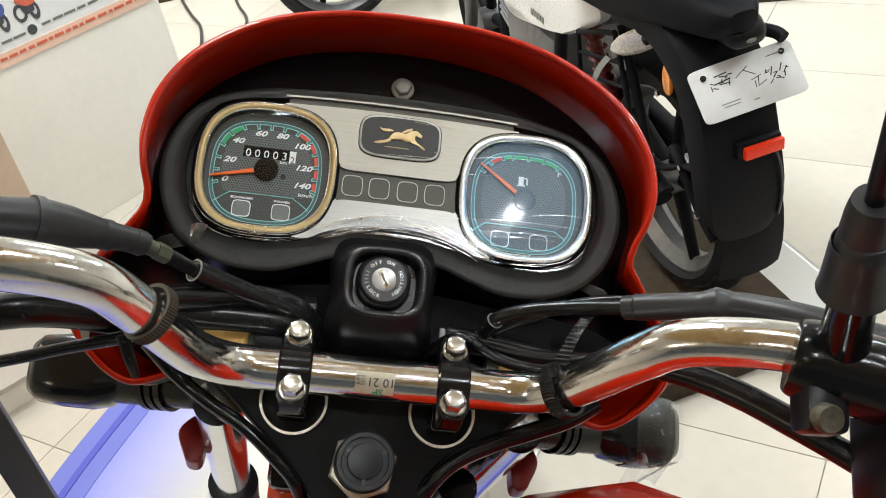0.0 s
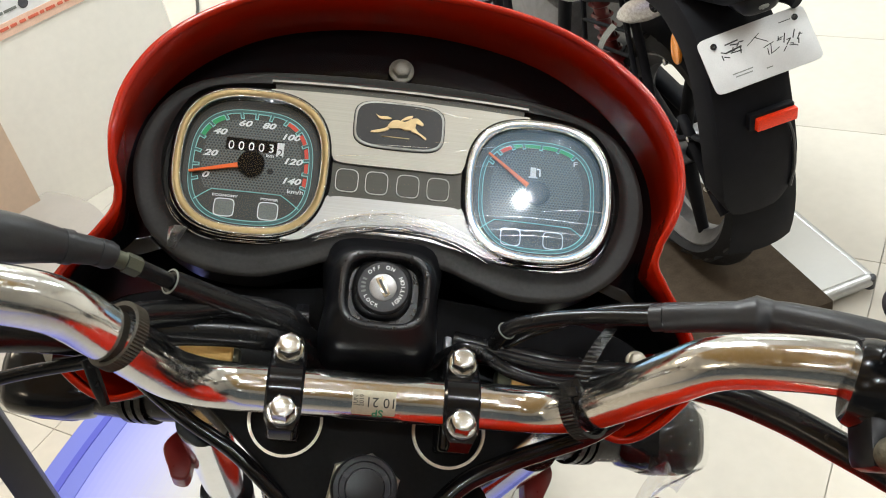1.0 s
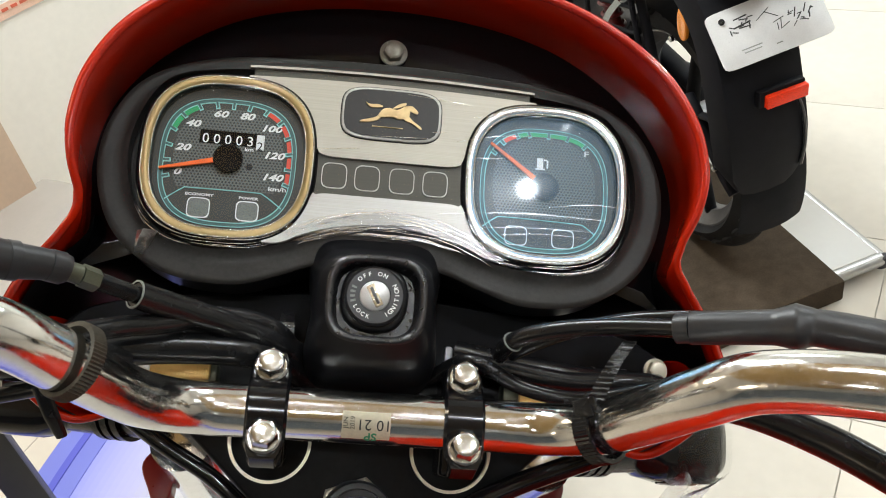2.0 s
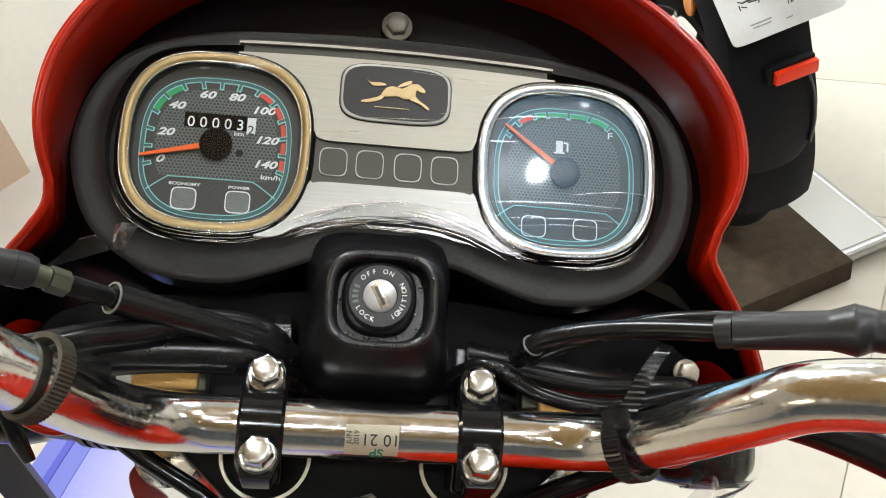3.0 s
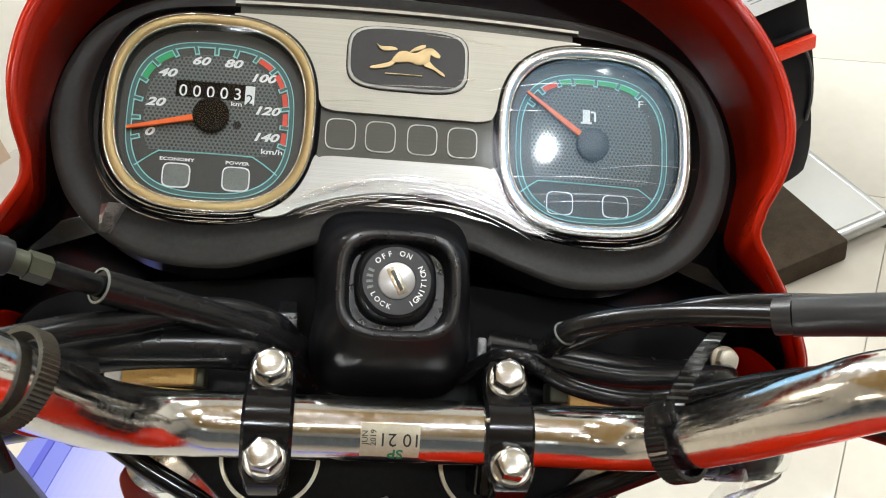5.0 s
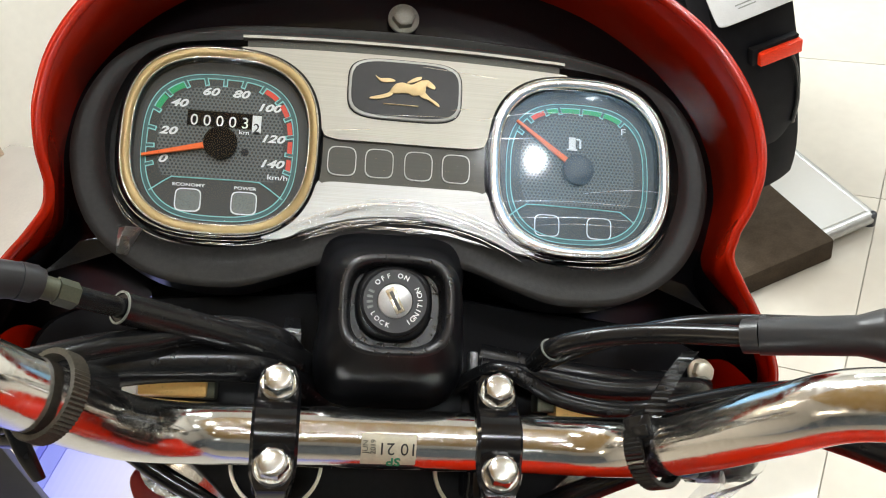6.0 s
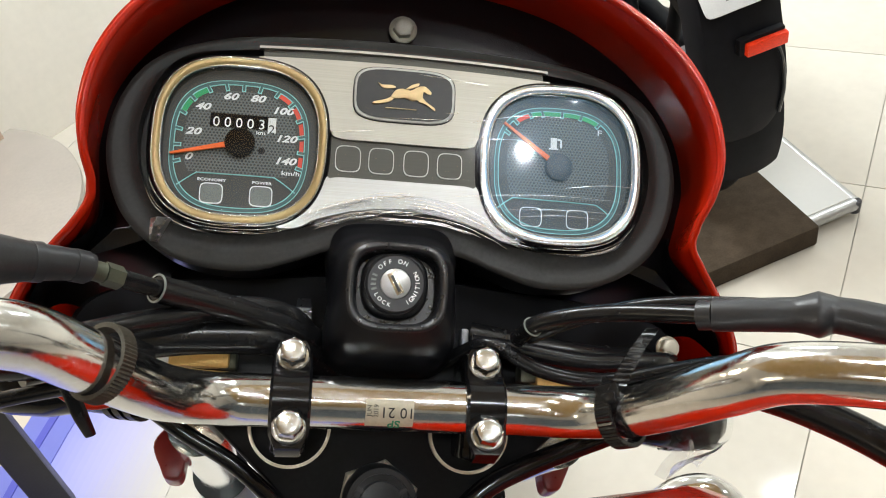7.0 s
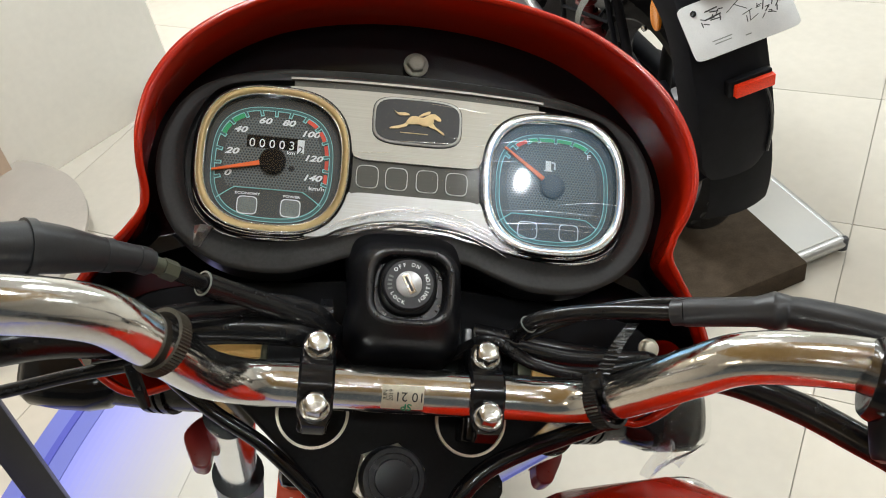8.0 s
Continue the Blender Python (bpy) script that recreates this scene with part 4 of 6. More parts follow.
def gauge(gx, ring_material, names):
    g = sp(names, prism(squircle(gx, 0, 0.0365, 0.0365, 2.7, 72), -0.006, 0.0), DIAL_PLAIN, names.replace("_", " ") + " with a charcoal dial")
    sp("dial", prism(squircle(gx, 0.0, 0.0350, 0.0350, 2.7, 72), 0.0, 0.0004), DIAL_PLAIN, "", g)
    cx, cy = gx + (0.0004 if gx == 0.0 else 0.0), 0.0003

    def ring(name, rows, material, label):
        sp(name, loft([squircle(cx, cy, r, r, 2.7, 128, z) for r, z in rows], (False, False)), material, label, g, smooth=80)

    ring("bezel_wall", [(0.0342, 0.0004), (0.0344, 0.0030), (0.0347, 0.0051)], WELL_GLOSS, "dark polished inner wall of the bezel")
    ring("bezel_inner_lip", [(0.0346, 0.0049), (0.0347, 0.0054), (0.0350, 0.0056), (0.0353, 0.0053)], LIP_CHROME, "thin bright inner lip")
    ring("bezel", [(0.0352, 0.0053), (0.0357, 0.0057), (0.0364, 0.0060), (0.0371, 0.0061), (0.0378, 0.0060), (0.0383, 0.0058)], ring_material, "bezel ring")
    ring("bezel_lip", [(0.0382, 0.0059), (0.0383, 0.0062), (0.0386, 0.0063), (0.0389, 0.0061), (0.0390, 0.0057)], LIP_CHROME, "thin bright lip")
    ring("bezel_side", [(0.0389, 0.0059), (0.0399, 0.0050), (0.0407, 0.0034), (0.0413, 0.0012), (0.0415, -0.0020)], BLACK_GLOSS, "gloss black outer side")
    pane = sp("glass", loft([squircle(cx, cy, 0.0346 * f, 0.0346 * f, 2.7 - 0.7 * (1 - f), 72, 0.0046 - (0.0346 * f) ** 2 / 1.2) for f in (1, 0.9, 0.8, 0.7, 0.6, 0.5, 0.4, 0.3, 0.2, 0.1, 0.02)], (False, True)), GLASS, "clear domed gauge glass", g, smooth=80)
    pane.visible_shadow = False
    # scale track: a dull teal band between two pale lines
    sp("scale_track", band(squircle(gx, -0.0014, 0.0292, 0.0290, 2.8, 96), squircle(gx, -0.0014, 0.0309, 0.0307, 2.8, 96), 0.0004, 0.0006), TEAL_DARK, "", g)
    sp("dial_line", band(squircle(gx, -0.0014, 0.0289, 0.0287, 2.8, 96), squircle(gx, -0.0014, 0.0293, 0.0291, 2.8, 96), 0.0004, 0.0008), TEAL, "", g)
    sp("dial_line", band(squircle(gx, -0.0014, 0.0308, 0.0306, 2.8, 96), squircle(gx, -0.0014, 0.0311, 0.0309, 2.8, 96), 0.0004, 0.0008), TEAL, "", g)
    return g


def arc_strip(gx, a, b, inner, outer):
    lo = squircle(gx, -0.0014, inner, inner, 2.8, 14, 0, a, b)
    hi = squircle(gx, -0.0014, outer, outer, 2.8, 14, 0, a, b)
    return strip(lo, hi, 0.0004, 0.0007)


def tick(gx, a, length=0.0034, width=0.0019, z=0.0007):
    p0 = np.array(squircle(gx, -0.0014, 0.0292, 0.0292, 2.8, 2, 0, a, a + 1)[0])
    d = np.array((gx, -0.0012, 0)) - p0
    d /= np.linalg.norm(d)
    s = np.array((-d[1], d[0], 0)) * width / 2
    return prism([p0 + s, p0 + d * length + s, p0 + d * length - s, p0 - s], 0.0004, z)


def needle(gx, tip, material):
    tip = np.array((gx + tip[0], tip[1], 0))
    d = tip - np.array((gx, 0, 0))
    d /= np.linalg.norm(d)
    s = np.array((-d[1], d[0], 0))
    root = np.array((gx, 0, 0)) + d * 0.005
    return loft([[root + s * 0.0013, tip + s * 0.0006, tip - s * 0.0006, root - s * 0.0013], [q + np.array((0, 0, 0.0012)) for q in (root + s * 0.0012, tip + s * 0.0005, tip - s * 0.0005, root - s * 0.0012)]])


def dial_text(g, body, x, y, size, shear=0.3, bold=0.0, material=None):
    return lettering("lettering", body, size, STEER @ pose(x, y, 0.0006) @ Matrix.Diagonal((1.16, 0.80, 1.0, 1.0)), material or PRINT, g, shear, "", bold)


# this bezel's colour holds the tan ceiling's reflection
speedo = gauge(0.0, TAN_SHINE_CHROME, "speedometer")
sp("dial_centre", prism([(x, max(y, -0.0146), z) for x, y, z in squircle(0, 0, 0.0250, 0.0245, 2.6, 64)], 0.0004, 0.0005), DIAL, "dial field with a honeycomb print", speedo)
for i in range(15):
    sp("tick", tick(0.0, 198 - 15.43 * i), TEAL, "", speedo)
    sp("tick_core", tick(0.0, 198 - 15.43 * i, 0.0029, 0.0010, 0.0009), TEAL_DARK, "", speedo)
for a, b in ((152, 139), (137, 120)):
    sp("zone", arc_strip(0.0, a, b, 0.0266, 0.0287), GREEN, "green scale zone", speedo)
for a, b in ((57, 46), (40, 28), (25, 12), (9, -4), (-7, -18)):
    sp("zone", arc_strip(0.0, a, b, 0.0268, 0.0287), REDPRINT, "red scale zone", speedo)
for t, x, y in (("0", -0.0226, -0.0079), ("20", -0.0213, 0.0040), ("40", -0.0180, 0.0160), ("60", -0.0059, 0.0217), ("80", 0.0063, 0.0216), ("100", 0.0180, 0.0166), ("120", 0.0203, 0.0035), ("140", 0.0205, -0.0071)):
    dial_text(speedo, t, x, y, 0.0056, 0.3, 0.00018)
dial_text(speedo, "km/h", 0.0236, -0.0126, 0.0036, 0, 0.00005)
dial_text(speedo, "ECONOMY", -0.0112, -0.0180, 0.0022, 0, 0.00006)
dial_text(speedo, "POWER", 0.0111, -0.0180, 0.0022, 0, 0.00006)
dial_text(speedo, "km", 0.0090, 0.0055, 0.0030, 0, 0.00003)
sp("odometer", prism([(-0.0140, 0.0070, 0), (0.0155, 0.0070, 0), (0.0155, 0.0135, 0), (-0.0140, 0.0135, 0)], 0.0004, 0.0007), BLACK_GLOSS, "mechanical odometer window", speedo)
for i, t in enumerate("00003"):
    lettering("lettering", t, 0.0066, STEER @ pose(-0.0112 + 0.0051 * i, 0.0092, 0.0008), PRINT, speedo, 0, "", 0.00002)
sp("odometer_drum", prism([(0.0120, 0.0055, 0), (0.0156, 0.0055, 0), (0.0156, 0.0130, 0), (0.0120, 0.0130, 0)], 0.0005, 0.0010), PRINT, "white tenths drum", speedo)
lettering("lettering", "2", 0.0058, STEER @ pose(0.0138, 0.0072, 0.0011), INK, speedo)
for x in (-0.0110, 0.0110):
    sp("telltale", prism(squircle(x, -0.0242, 0.0047, 0.0043, 4.5, 40), 0.0004, 0.0008), LENS_GREY, "unlit smoked telltale", speedo)
    sp("outline", band(squircle(x, -0.0242, 0.0047, 0.0043, 4.5, 40), squircle(x, -0.0242, 0.0052, 0.0048, 4.5, 40), 0.0004, 0.0009), PRINT, "", speedo)
for g, gx in ((speedo, 0.0),):
    sp("dial_line", sweep([(gx - 0.0265, -0.0213, 0.0006), (gx - 0.019, -0.0156, 0.0006), (gx - 0.015, -0.0150, 0.0006), (gx + 0.013, -0.0150, 0.0006), (gx + 0.018, -0.0160, 0.0006), (gx + 0.0262, -0.0217, 0.0006)], 0.00028, 6, 5), TEAL, "", g)
sp("needle", needle(0.0, (-0.0303, -0.0074), NEEDLE), NEEDLE, "orange needle", speedo, pose(0, 0, 0.0018))
sp("hub", turned([(0.0068, 0.0006), (0.0068, 0.0030), (0.0062, 0.0036), (0.003, 0.0038)], 40), BLACK_GLOSS, "black needle hub", speedo)
sp("reset_dot", turned([(0.0016, 0.0005), (0.0016, 0.0008)], 16), BLACK, "", speedo, pose(0.0099, -0.0030, 0))

# this bezel's colour holds the white panels' reflection
fuel = gauge(0.1492, WHITE_SHINE_CHROME, "fuel_gauge")
FX = 0.1492
sp("dial_centre", prism([(x, max(y, -0.0158), z) for x, y, z in squircle(FX, 0, 0.0250, 0.0245, 2.6, 64)], 0.0004, 0.0005), DIAL, "dial field with a honeycomb print", fuel)
for a in (146, 133, 118, 106.4, 87, 68, 50.7):
    sp("tick", tick(FX, a, 0.0032), TEAL, "", fuel)
    sp("tick_core", tick(FX, a, 0.0027, 0.0010, 0.0009), TEAL_DARK, "", fuel)
sp("zone", arc_strip(FX, 131, 119.5, 0.0268, 0.0287), REDPRINT, "red scale zone", fuel)
for a, b in ((117, 107.5), (105, 88), (86, 69), (67, 52)):
    sp("zone", arc_strip(FX, a, b, 0.0268, 0.0287), GREEN, "green scale zone", fuel)
dial_text(fuel, "F", 0.1695, 0.0187, 0.0050, 0)
pump = block(0.0030, 0.0052, 0.0003, at=(-0.0010, 0, 0.0007))
block(0.0046, 0.0007, 0.0003, at=(-0.0010, -0.0029, 0.0007), bm=pump)
block(0.0008, 0.0040, 0.0003, at=(0.0026, -0.0002, 0.0007), bm=pump)
block(0.0016, 0.0007, 0.0003, at=(0.0016, 0.0018, 0.0007), bm=pump)
sp("pump_symbol", pump, PRINT, "white fuel pump symbol", fuel, pose(0.1478, 0.0120, 0))
for x in (0.1362, 0.1588):
    sp("telltale", prism(squircle(x, -0.0248, 0.0050, 0.0043, 4.5, 40), 0.0004, 0.0006), DIAL_PLAIN, "unlit dark telltale", fuel)
    sp("outline", band(squircle(x, -0.0248, 0.0050, 0.0043, 4.5, 40), squircle(x, -0.0248, 0.0054, 0.0047, 4.5, 40), 0.0004, 0.0008), PRINT, "", fuel)
sp("dial_line", sweep([(FX - 0.029, -0.0215, 0.0006), (FX - 0.023, -0.0170, 0.0006), (FX - 0.018, -0.0162, 0.0006), (FX + 0.015, -0.0168, 0.0006), (FX + 0.020, -0.0178, 0.0006), (FX + 0.025, -0.0215, 0.0006)], 0.00028, 6, 5), TEAL, "", fuel)
sp("needle", needle(FX, (-0.0270, 0.0198), NEEDLE), NEEDLE, "orange needle", fuel, pose(0, 0, 0.0014))
sp("hub", turned([(0.0066, 0.0006), (0.0066, 0.0026), (0.0060, 0.0031), (0.003, 0.0033)], 40), HUB_GREY, "dark grey needle hub", fuel, pose(FX, 0, 0))

# ---- clear protective film stretched over the pod, crumpled along its lower edge
film_loops = []
for k, (f, z) in enumerate(((1.0, 0.0084), (0.6, 0.0084), (0.3, 0.0084))):
    film_loops.append([np.array((MID + (q[0] - MID) * f, q[1] * f, z)) for q in pi])
bm = loft([[np.array((MID + (q[0] - MID) * 1.03, q[1] * 1.05, 0.0060)) for q in pi]] + film_loops + [[np.array((MID + (q[0] - MID) * 0.02, q[1] * 0.02, 0.0084)) for q in pi]], (False, True))
film = sp("protective_film", bm, FILM, "clear crinkled protective film", pod, smooth=80)
film.visible_shadow = False
crumple = []
for k, t in enumerate(np.linspace(0, 1, 22)):
    row = []
    for x in np.linspace(0.026, 0.136, 120):
        e = -0.0205 - 0.0100 * min(1.0, abs((x - MID) / 0.041)) ** 2 - 0.006 * max(0.0, (x - 0.112) / 0.024)
        end = max(0.0, 1 - abs((x - 0.081) / 0.0551) ** 6)
        row.append((x, e - (0.0080 + 0.003 * math.sin(40 * x)) * t * end + 0.0007 * math.sin(70 * x + 9 * t) * end, 0.0087 - 0.0022 * t * end + 0.00022 * math.sin(37 * t + 60 * x + 3 * math.sin(90 * x)) * end))
    crumple.append(row)
sp("film_edge", loft(crumple, closed=False), FILM_CRUMPLED, "crumpled lower edge of the film", pod, smooth=80)
random.seed(11)
creases = [(0.040, 0.0065, 0.060, 0.0085, 0.0), (0.104, 0.016, 0.152, 0.0225, 0.002), (0.108, 0.0085, 0.128, 0.0100, 0.0), (0.098, -0.0195, 0.182, -0.0165, 0.002), (0.128, -0.0270, 0.168, -0.0255, 0.001), (0.080, 0.0375, 0.112, 0.0350, 0.0), (-0.006, 0.0355, 0.012, 0.0375, 0.001), (0.093, 0.0195, 0.100, 0.0205, 0.0), (0.062, 0.0150, 0.096, 0.0165, 0.0), (0.112, 0.0290, 0.150, 0.0330, 0.001), (0.150, -0.0120, 0.190, -0.0095, 0.0015), (0.118, -0.0245, 0.178, -0.0225, 0.001)]
for x0, y0, x1, y1, bend in creases:
    sp("film_crease", sweep([(x0, y0, 0.0085), ((x0 + x1) / 2, (y0 + y1) / 2 + bend, 0.0087), (x1, y1, 0.0085)], [0.00005, 0.00015, 0.00005], 6, 8), CREASE, "", pod)
# folds pulled along the lower edge of the fascia and round both bezels
for i in range(34):
    a = random.uniform(0.030, 0.105)
    b = min(0.134, a + random.uniform(0.010, 0.045))
    d = random.uniform(-0.0035, 0.0125)
    pts = []
    for x in np.linspace(a, b, 7):
        e = -0.0215 - 0.0105 * min(1.35, abs((x - MID) / 0.041)) ** 2
        pts.append((x, e - d * (1 - 0.35 * abs(x - MID) / 0.06) + random.uniform(-0.0002, 0.0002), 0.0089 - 0.10 * max(0.0, d)))
    w = random.uniform(0.00008, 0.00024)
    sp("film_fold", sweep(pts, [0.00003, w, w * 0.7, w, 0.00003], 6, 4), CREASE, "", pod)
for i in range(40):
    gx = 0.0 if i % 2 else 0.1492
    a0 = random.uniform(205, 300) if gx == 0 else random.uniform(200, 290)
    r = random.uniform(0.0392, 0.0432)
    arc = squircle(gx, 0, r, r, 2.7, 10, 0.0064 - (r - 0.0392) * 0.9, a0, a0 + random.uniform(10, 38))
    w = random.uniform(0.00008, 0.00024)
    sp("film_fold", sweep(arc, [0.00003, w, w * 0.6, w, 0.00003], 6, 2), CREASE, "", pod)
flap = loft([[(-0.0350 + 0.0085 * a * (1 - 0.65 * b) + 0.001 * math.sin(9 * a + b), -0.0385 - 0.010 * b, 0.007 + 0.004 * math.sin(3 * a + 2 * b)) for a in np.linspace(0, 1, 7)] for b in np.linspace(0, 1, 6)], closed=False)
sp("film_tab", flap, FILM_TAB, "loose corner of film", pod)

# second film sheet, added to carry the blue lamp haze on this dial
haze = sp("film_blue_haze", sheet_of(squircle(FX, 0, 0.0341, 0.0341, 2.7, 72, 0.0050)), HAZE, "film over the gauge, its blue lamp haze painted in", fuel)
haze.visible_shadow = False

# ---- ignition lock block
KX, KY = 0.0718, -0.0660
block_loops = []
for z, hx, hy, cy, p, flare in ((-0.024, 0.0312, 0.0330, -0.0700, 4.5, 0.0), (-0.004, 0.0306, 0.0325, -0.0696, 4.5, 0.016), (0.001, 0.0302, 0.0322, -0.0694, 4.5, 0.011), (0.006, 0.0298, 0.03025, -0.07075, 4.4, 0.0065), (0.012, 0.0292, 0.0285, -0.0715, 4.2, 0.0030), (0.019, 0.0280, 0.02665, -0.07115, 4.0, 0.0010), (0.0255, 0.0262, 0.0244, -0.0699, 3.8, 0.0), (0.0300, 0.0243, 0.02195, -0.06845, 3.6, 0.0), (0.0330, 0.0226, 0.0200, -0.0672, 3.5, 0.0), (0.0350, 0.0214, 0.0190, -0.0666, 3.4, 0.0)):
    ring = []
    for q in squircle(KX, cy, hx, hy, p, 96, z):
        up = max(0.0, (q[1] - cy) / hy)
        pinch = 1 - 0.24 * min(1.0, max(0.0, (q[1] - cy) / hy + 0.55) / 1.4) * max(0.0, (0.026 - z) / 0.03) ** 0.6 if z < 0.026 else 1.0
        ring.append((KX + (q[0] - KX) * pinch + (q[0] - KX) / hx * flare * up * 0.7, q[1] + flare * 0.35 * up, z))
    block_loops.append(ring)
lock = sp("ignition_housing", loft(block_loops, (False, False)), BLACK, "black ignition lock housing", smooth=60)
ring = [(0.0214, 0.0200, 0.0350), (0.0209, 0.0194, 0.0358), (0.0200, 0.0185, 0.0361), (0.0191, 0.0176, 0.0359), (0.0184, 0.0169, 0.0352), (0.0178, 0.0163, 0.0335), (0.0172, 0.0158, 0.0280), (0.0166, 0.0153, 0.0255), (0.0060, 0.0060, 0.0250)]
sp("surround", loft([squircle(KX, KY - 0.0006, hx, hy * 0.95, 3.4, 96, z) for hx, hy, z in ring], (False, False)), BLACK_EDGE, "raised square surround", lock, smooth=60)
sp("lock_body", loft([squircle(KX - 0.0008, KY + 0.001, r, r * 1.02, 2.5, 64, z) for r, z in ((0.0144, 0.0250), (0.0142, 0.0296), (0.0136, 0.0306), (0.0125, 0.0308))], (False, True)), BLACK, "black lock body in the well", lock, smooth=60)
sp("lock_face", turned([(0.0128, 0.0310), (0.0128, 0.0335), (0.0118, 0.0345), (0.0066, 0.0345), (0.0064, 0.0338)], 48, (False, False)), GREY_RUBBER, "dark lock ring with pale lettering", lock, pose(KX - 0.0008, KY + 0.0010, 0))
sp("lock_barrel", turned([(0.0064, 0.0320), (0.0064, 0.0343), (0.0058, 0.0348)], 40), BARREL, "bright metal lock barrel", lock, pose(KX - 0.0008, KY + 0.0010, 0))
sp("key_slot_rim", block(0.0036, 0.0100, 0.0006, 0.0003, at=(0, 0, 0.0348)), LIP_CHROME, "bright rim round the slot", lock, pose(KX - 0.0008, KY + 0.0010, 0, 0, 0, 28))
sp("key_slot", block(0.0013, 0.0076, 0.0006, 0.0002, at=(0, 0, 0.0350)), BARREL_SLOT, "dull key slot", lock, pose(KX - 0.0008, KY + 0.0010, 0, 0, 0, 28))


def ring_text(body, mid_deg, step, size, flip=False, bold=0.00004):
    for i, ch in enumerate(body):
        a = mid_deg + (i - (len(body) - 1) / 2) * step * (-1 if not flip else 1)
        r = 0.0094
        lettering("lettering", ch, size, STEER @ pose(KX - 0.0008 + r * math.cos(radians(a)), KY + 0.0010 + r * math.sin(radians(a)), 0.03455, 0, 0, a - 90 + (180 if flip else 0)), PRINT, lock, 0, "", bold)


ring_text("OFF", 121, 14, 0.0026)
ring_text("ON", 73, 15, 0.0026)
ring_text("IGNITION", 346, 12, 0.0027, True)
ring_text("LOCK", 233, 14, 0.0025, True)
for a in (160, 172, 184, 196):
    sp("text_bar", block(0.0022, 0.0009, 0.0002, at=(0.0094, 0, 0.0346)), LENS_GREY, "", lock, pose(KX - 0.0008, KY + 0.0010, 0, 0, 0, a))

# ---- dark shell behind the bar, closing the cowl below the pod
shell_half = [(0.0, -0.050), (0.06, -0.055), (0.11, -0.060), (0.142, -0.070), (0.150, -0.090), (0.130, -0.104), (0.09, -0.104), (0.0, -0.102)]
so = round_outline(shell_half, -0.030, 1.0, 6)
bm = loft([[(q[0], q[1], -0.10) for q in so], [(q[0], q[1], -0.040) for q in so], [(MID + (q[0] - MID) * 0.97, -0.08 + (q[1] + 0.08) * 0.92, -0.032) for q in so]])
sp("headlamp_shell", bm, MATT_BLACK, "black headlamp shell behind the bar", smooth=50)
# headlamp itself, at the front of the cowl
sp("headlamp", turned([(0.085, -0.148), (0.085, -0.156), (0.07, -0.172), (0.03, -0.180)], 48), CLEAR_LENS, "clear round headlamp lens", None, pose(MID, -0.010, 0))
sp("cowl_back", prism(round_outline([(0.0, -0.085), (0.08, -0.085), (0.115, -0.06), (0.118, 0.0), (0.09, 0.05), (0.05, 0.07), (0.0, 0.074)], 0, 1.0, 5), -0.150, -0.140), BLACK, "front face of the cowl, black inside", cowl)

# ---- cables
def cable(points, r, material=RUBBER, label="black control cable", name="cable", parent=None, seg=14, flat=1.0):
    return sp(name, sweep(points, r, seg, 7, flat=flat), material, label, parent)


# clutch side
boot = cable([(-0.150, -0.082, 0.138), (-0.118, -0.080, 0.130), (-0.097, -0.0790, 0.119), (-0.082, -0.0755, 0.108), (-0.072, -0.0740, 0.100), (-0.059, -0.0725, 0.089), (-0.047, -0.0715, 0.080), (-0.0425, -0.0720, 0.0765)], [0.0103, 0.0099, 0.0093, 0.0105, 0.0095, 0.0067, 0.0055, 0.0052], GREY_RUBBER, "dark grey rubber lever boot", "lever_boot", None, 24)
for at, to, r in (((-0.0845, -0.0762, 0.1098), (-0.0815, -0.0756, 0.1076), 0.0116), ((-0.0600, -0.0726, 0.0898), (-0.0570, -0.0723, 0.0874), 0.0072), ((-0.0480, -0.0716, 0.0808), (-0.0440, -0.0719, 0.0776), 0.0060)):
    sp("collar", sweep([at, to], r, 24, 2), GREY_RUBBER, "", boot)
cable([(-0.0430, -0.0722, 0.0768), (-0.0385, -0.0730, 0.0735)], 0.0038, OLIVE, "dull olive cable adjuster", "adjuster", boot, 20)
sp("adjuster_nut", sweep([(-0.0385, -0.0730, 0.0735), (-0.0335, -0.0740, 0.0690)], 0.0045, 6, 2), OLIVE, "", boot)
cable([(-0.0340, -0.0738, 0.0700), (-0.028, -0.0742, 0.058), (-0.0215, -0.0745, 0.044)], 0.0036)
tube = cable([(-0.0235, -0.0742, 0.047), (-0.006, -0.0765, 0.030), (0.014, -0.080, 0.016), (0.036, -0.086, 0.002), (0.048, -0.092, -0.020)], 0.0056, RUBBER, "black cable sleeve")
sp("sleeve_end", loft([squircle(0, 0, 0.0057, 0.0057, 2, 24, -0.0003), squircle(0, 0, 0.0059, 0.0059, 2, 24, -0.0002), squircle(0, 0, 0.0059, 0.0059, 2, 24, 0.0003), squircle(0, 0, 0.0051, 0.0051, 2, 24, 0.0003)], wrap=True), LENS_GREY, "", tube, Matrix.Translation((-0.0236, -0.0742, 0.0472)) @ Vector((-0.0175, 0.0023, 0.017)).to_track_quat("Z", "Y").to_matrix().to_4x4())
cable([(-0.075, -0.104, 0.070), (-0.034, -0.089, 0.049), (-0.016, -0.0835, 0.035), (0.005, -0.0765, 0.020), (0.023, -0.0765, 0.010), (0.034, -0.082, 0.004), (0.044, -0.095, -0.02)], 0.0044)
cable([(-0.07, -0.108, 0.050), (-0.036, -0.0955, 0.030), (-0.004, -0.090, 0.018), (0.028, -0.090, 0.005), (0.046, -0.098, -0.02)], 0.0072, RUBBER, "thick black wiring harness", "harness")
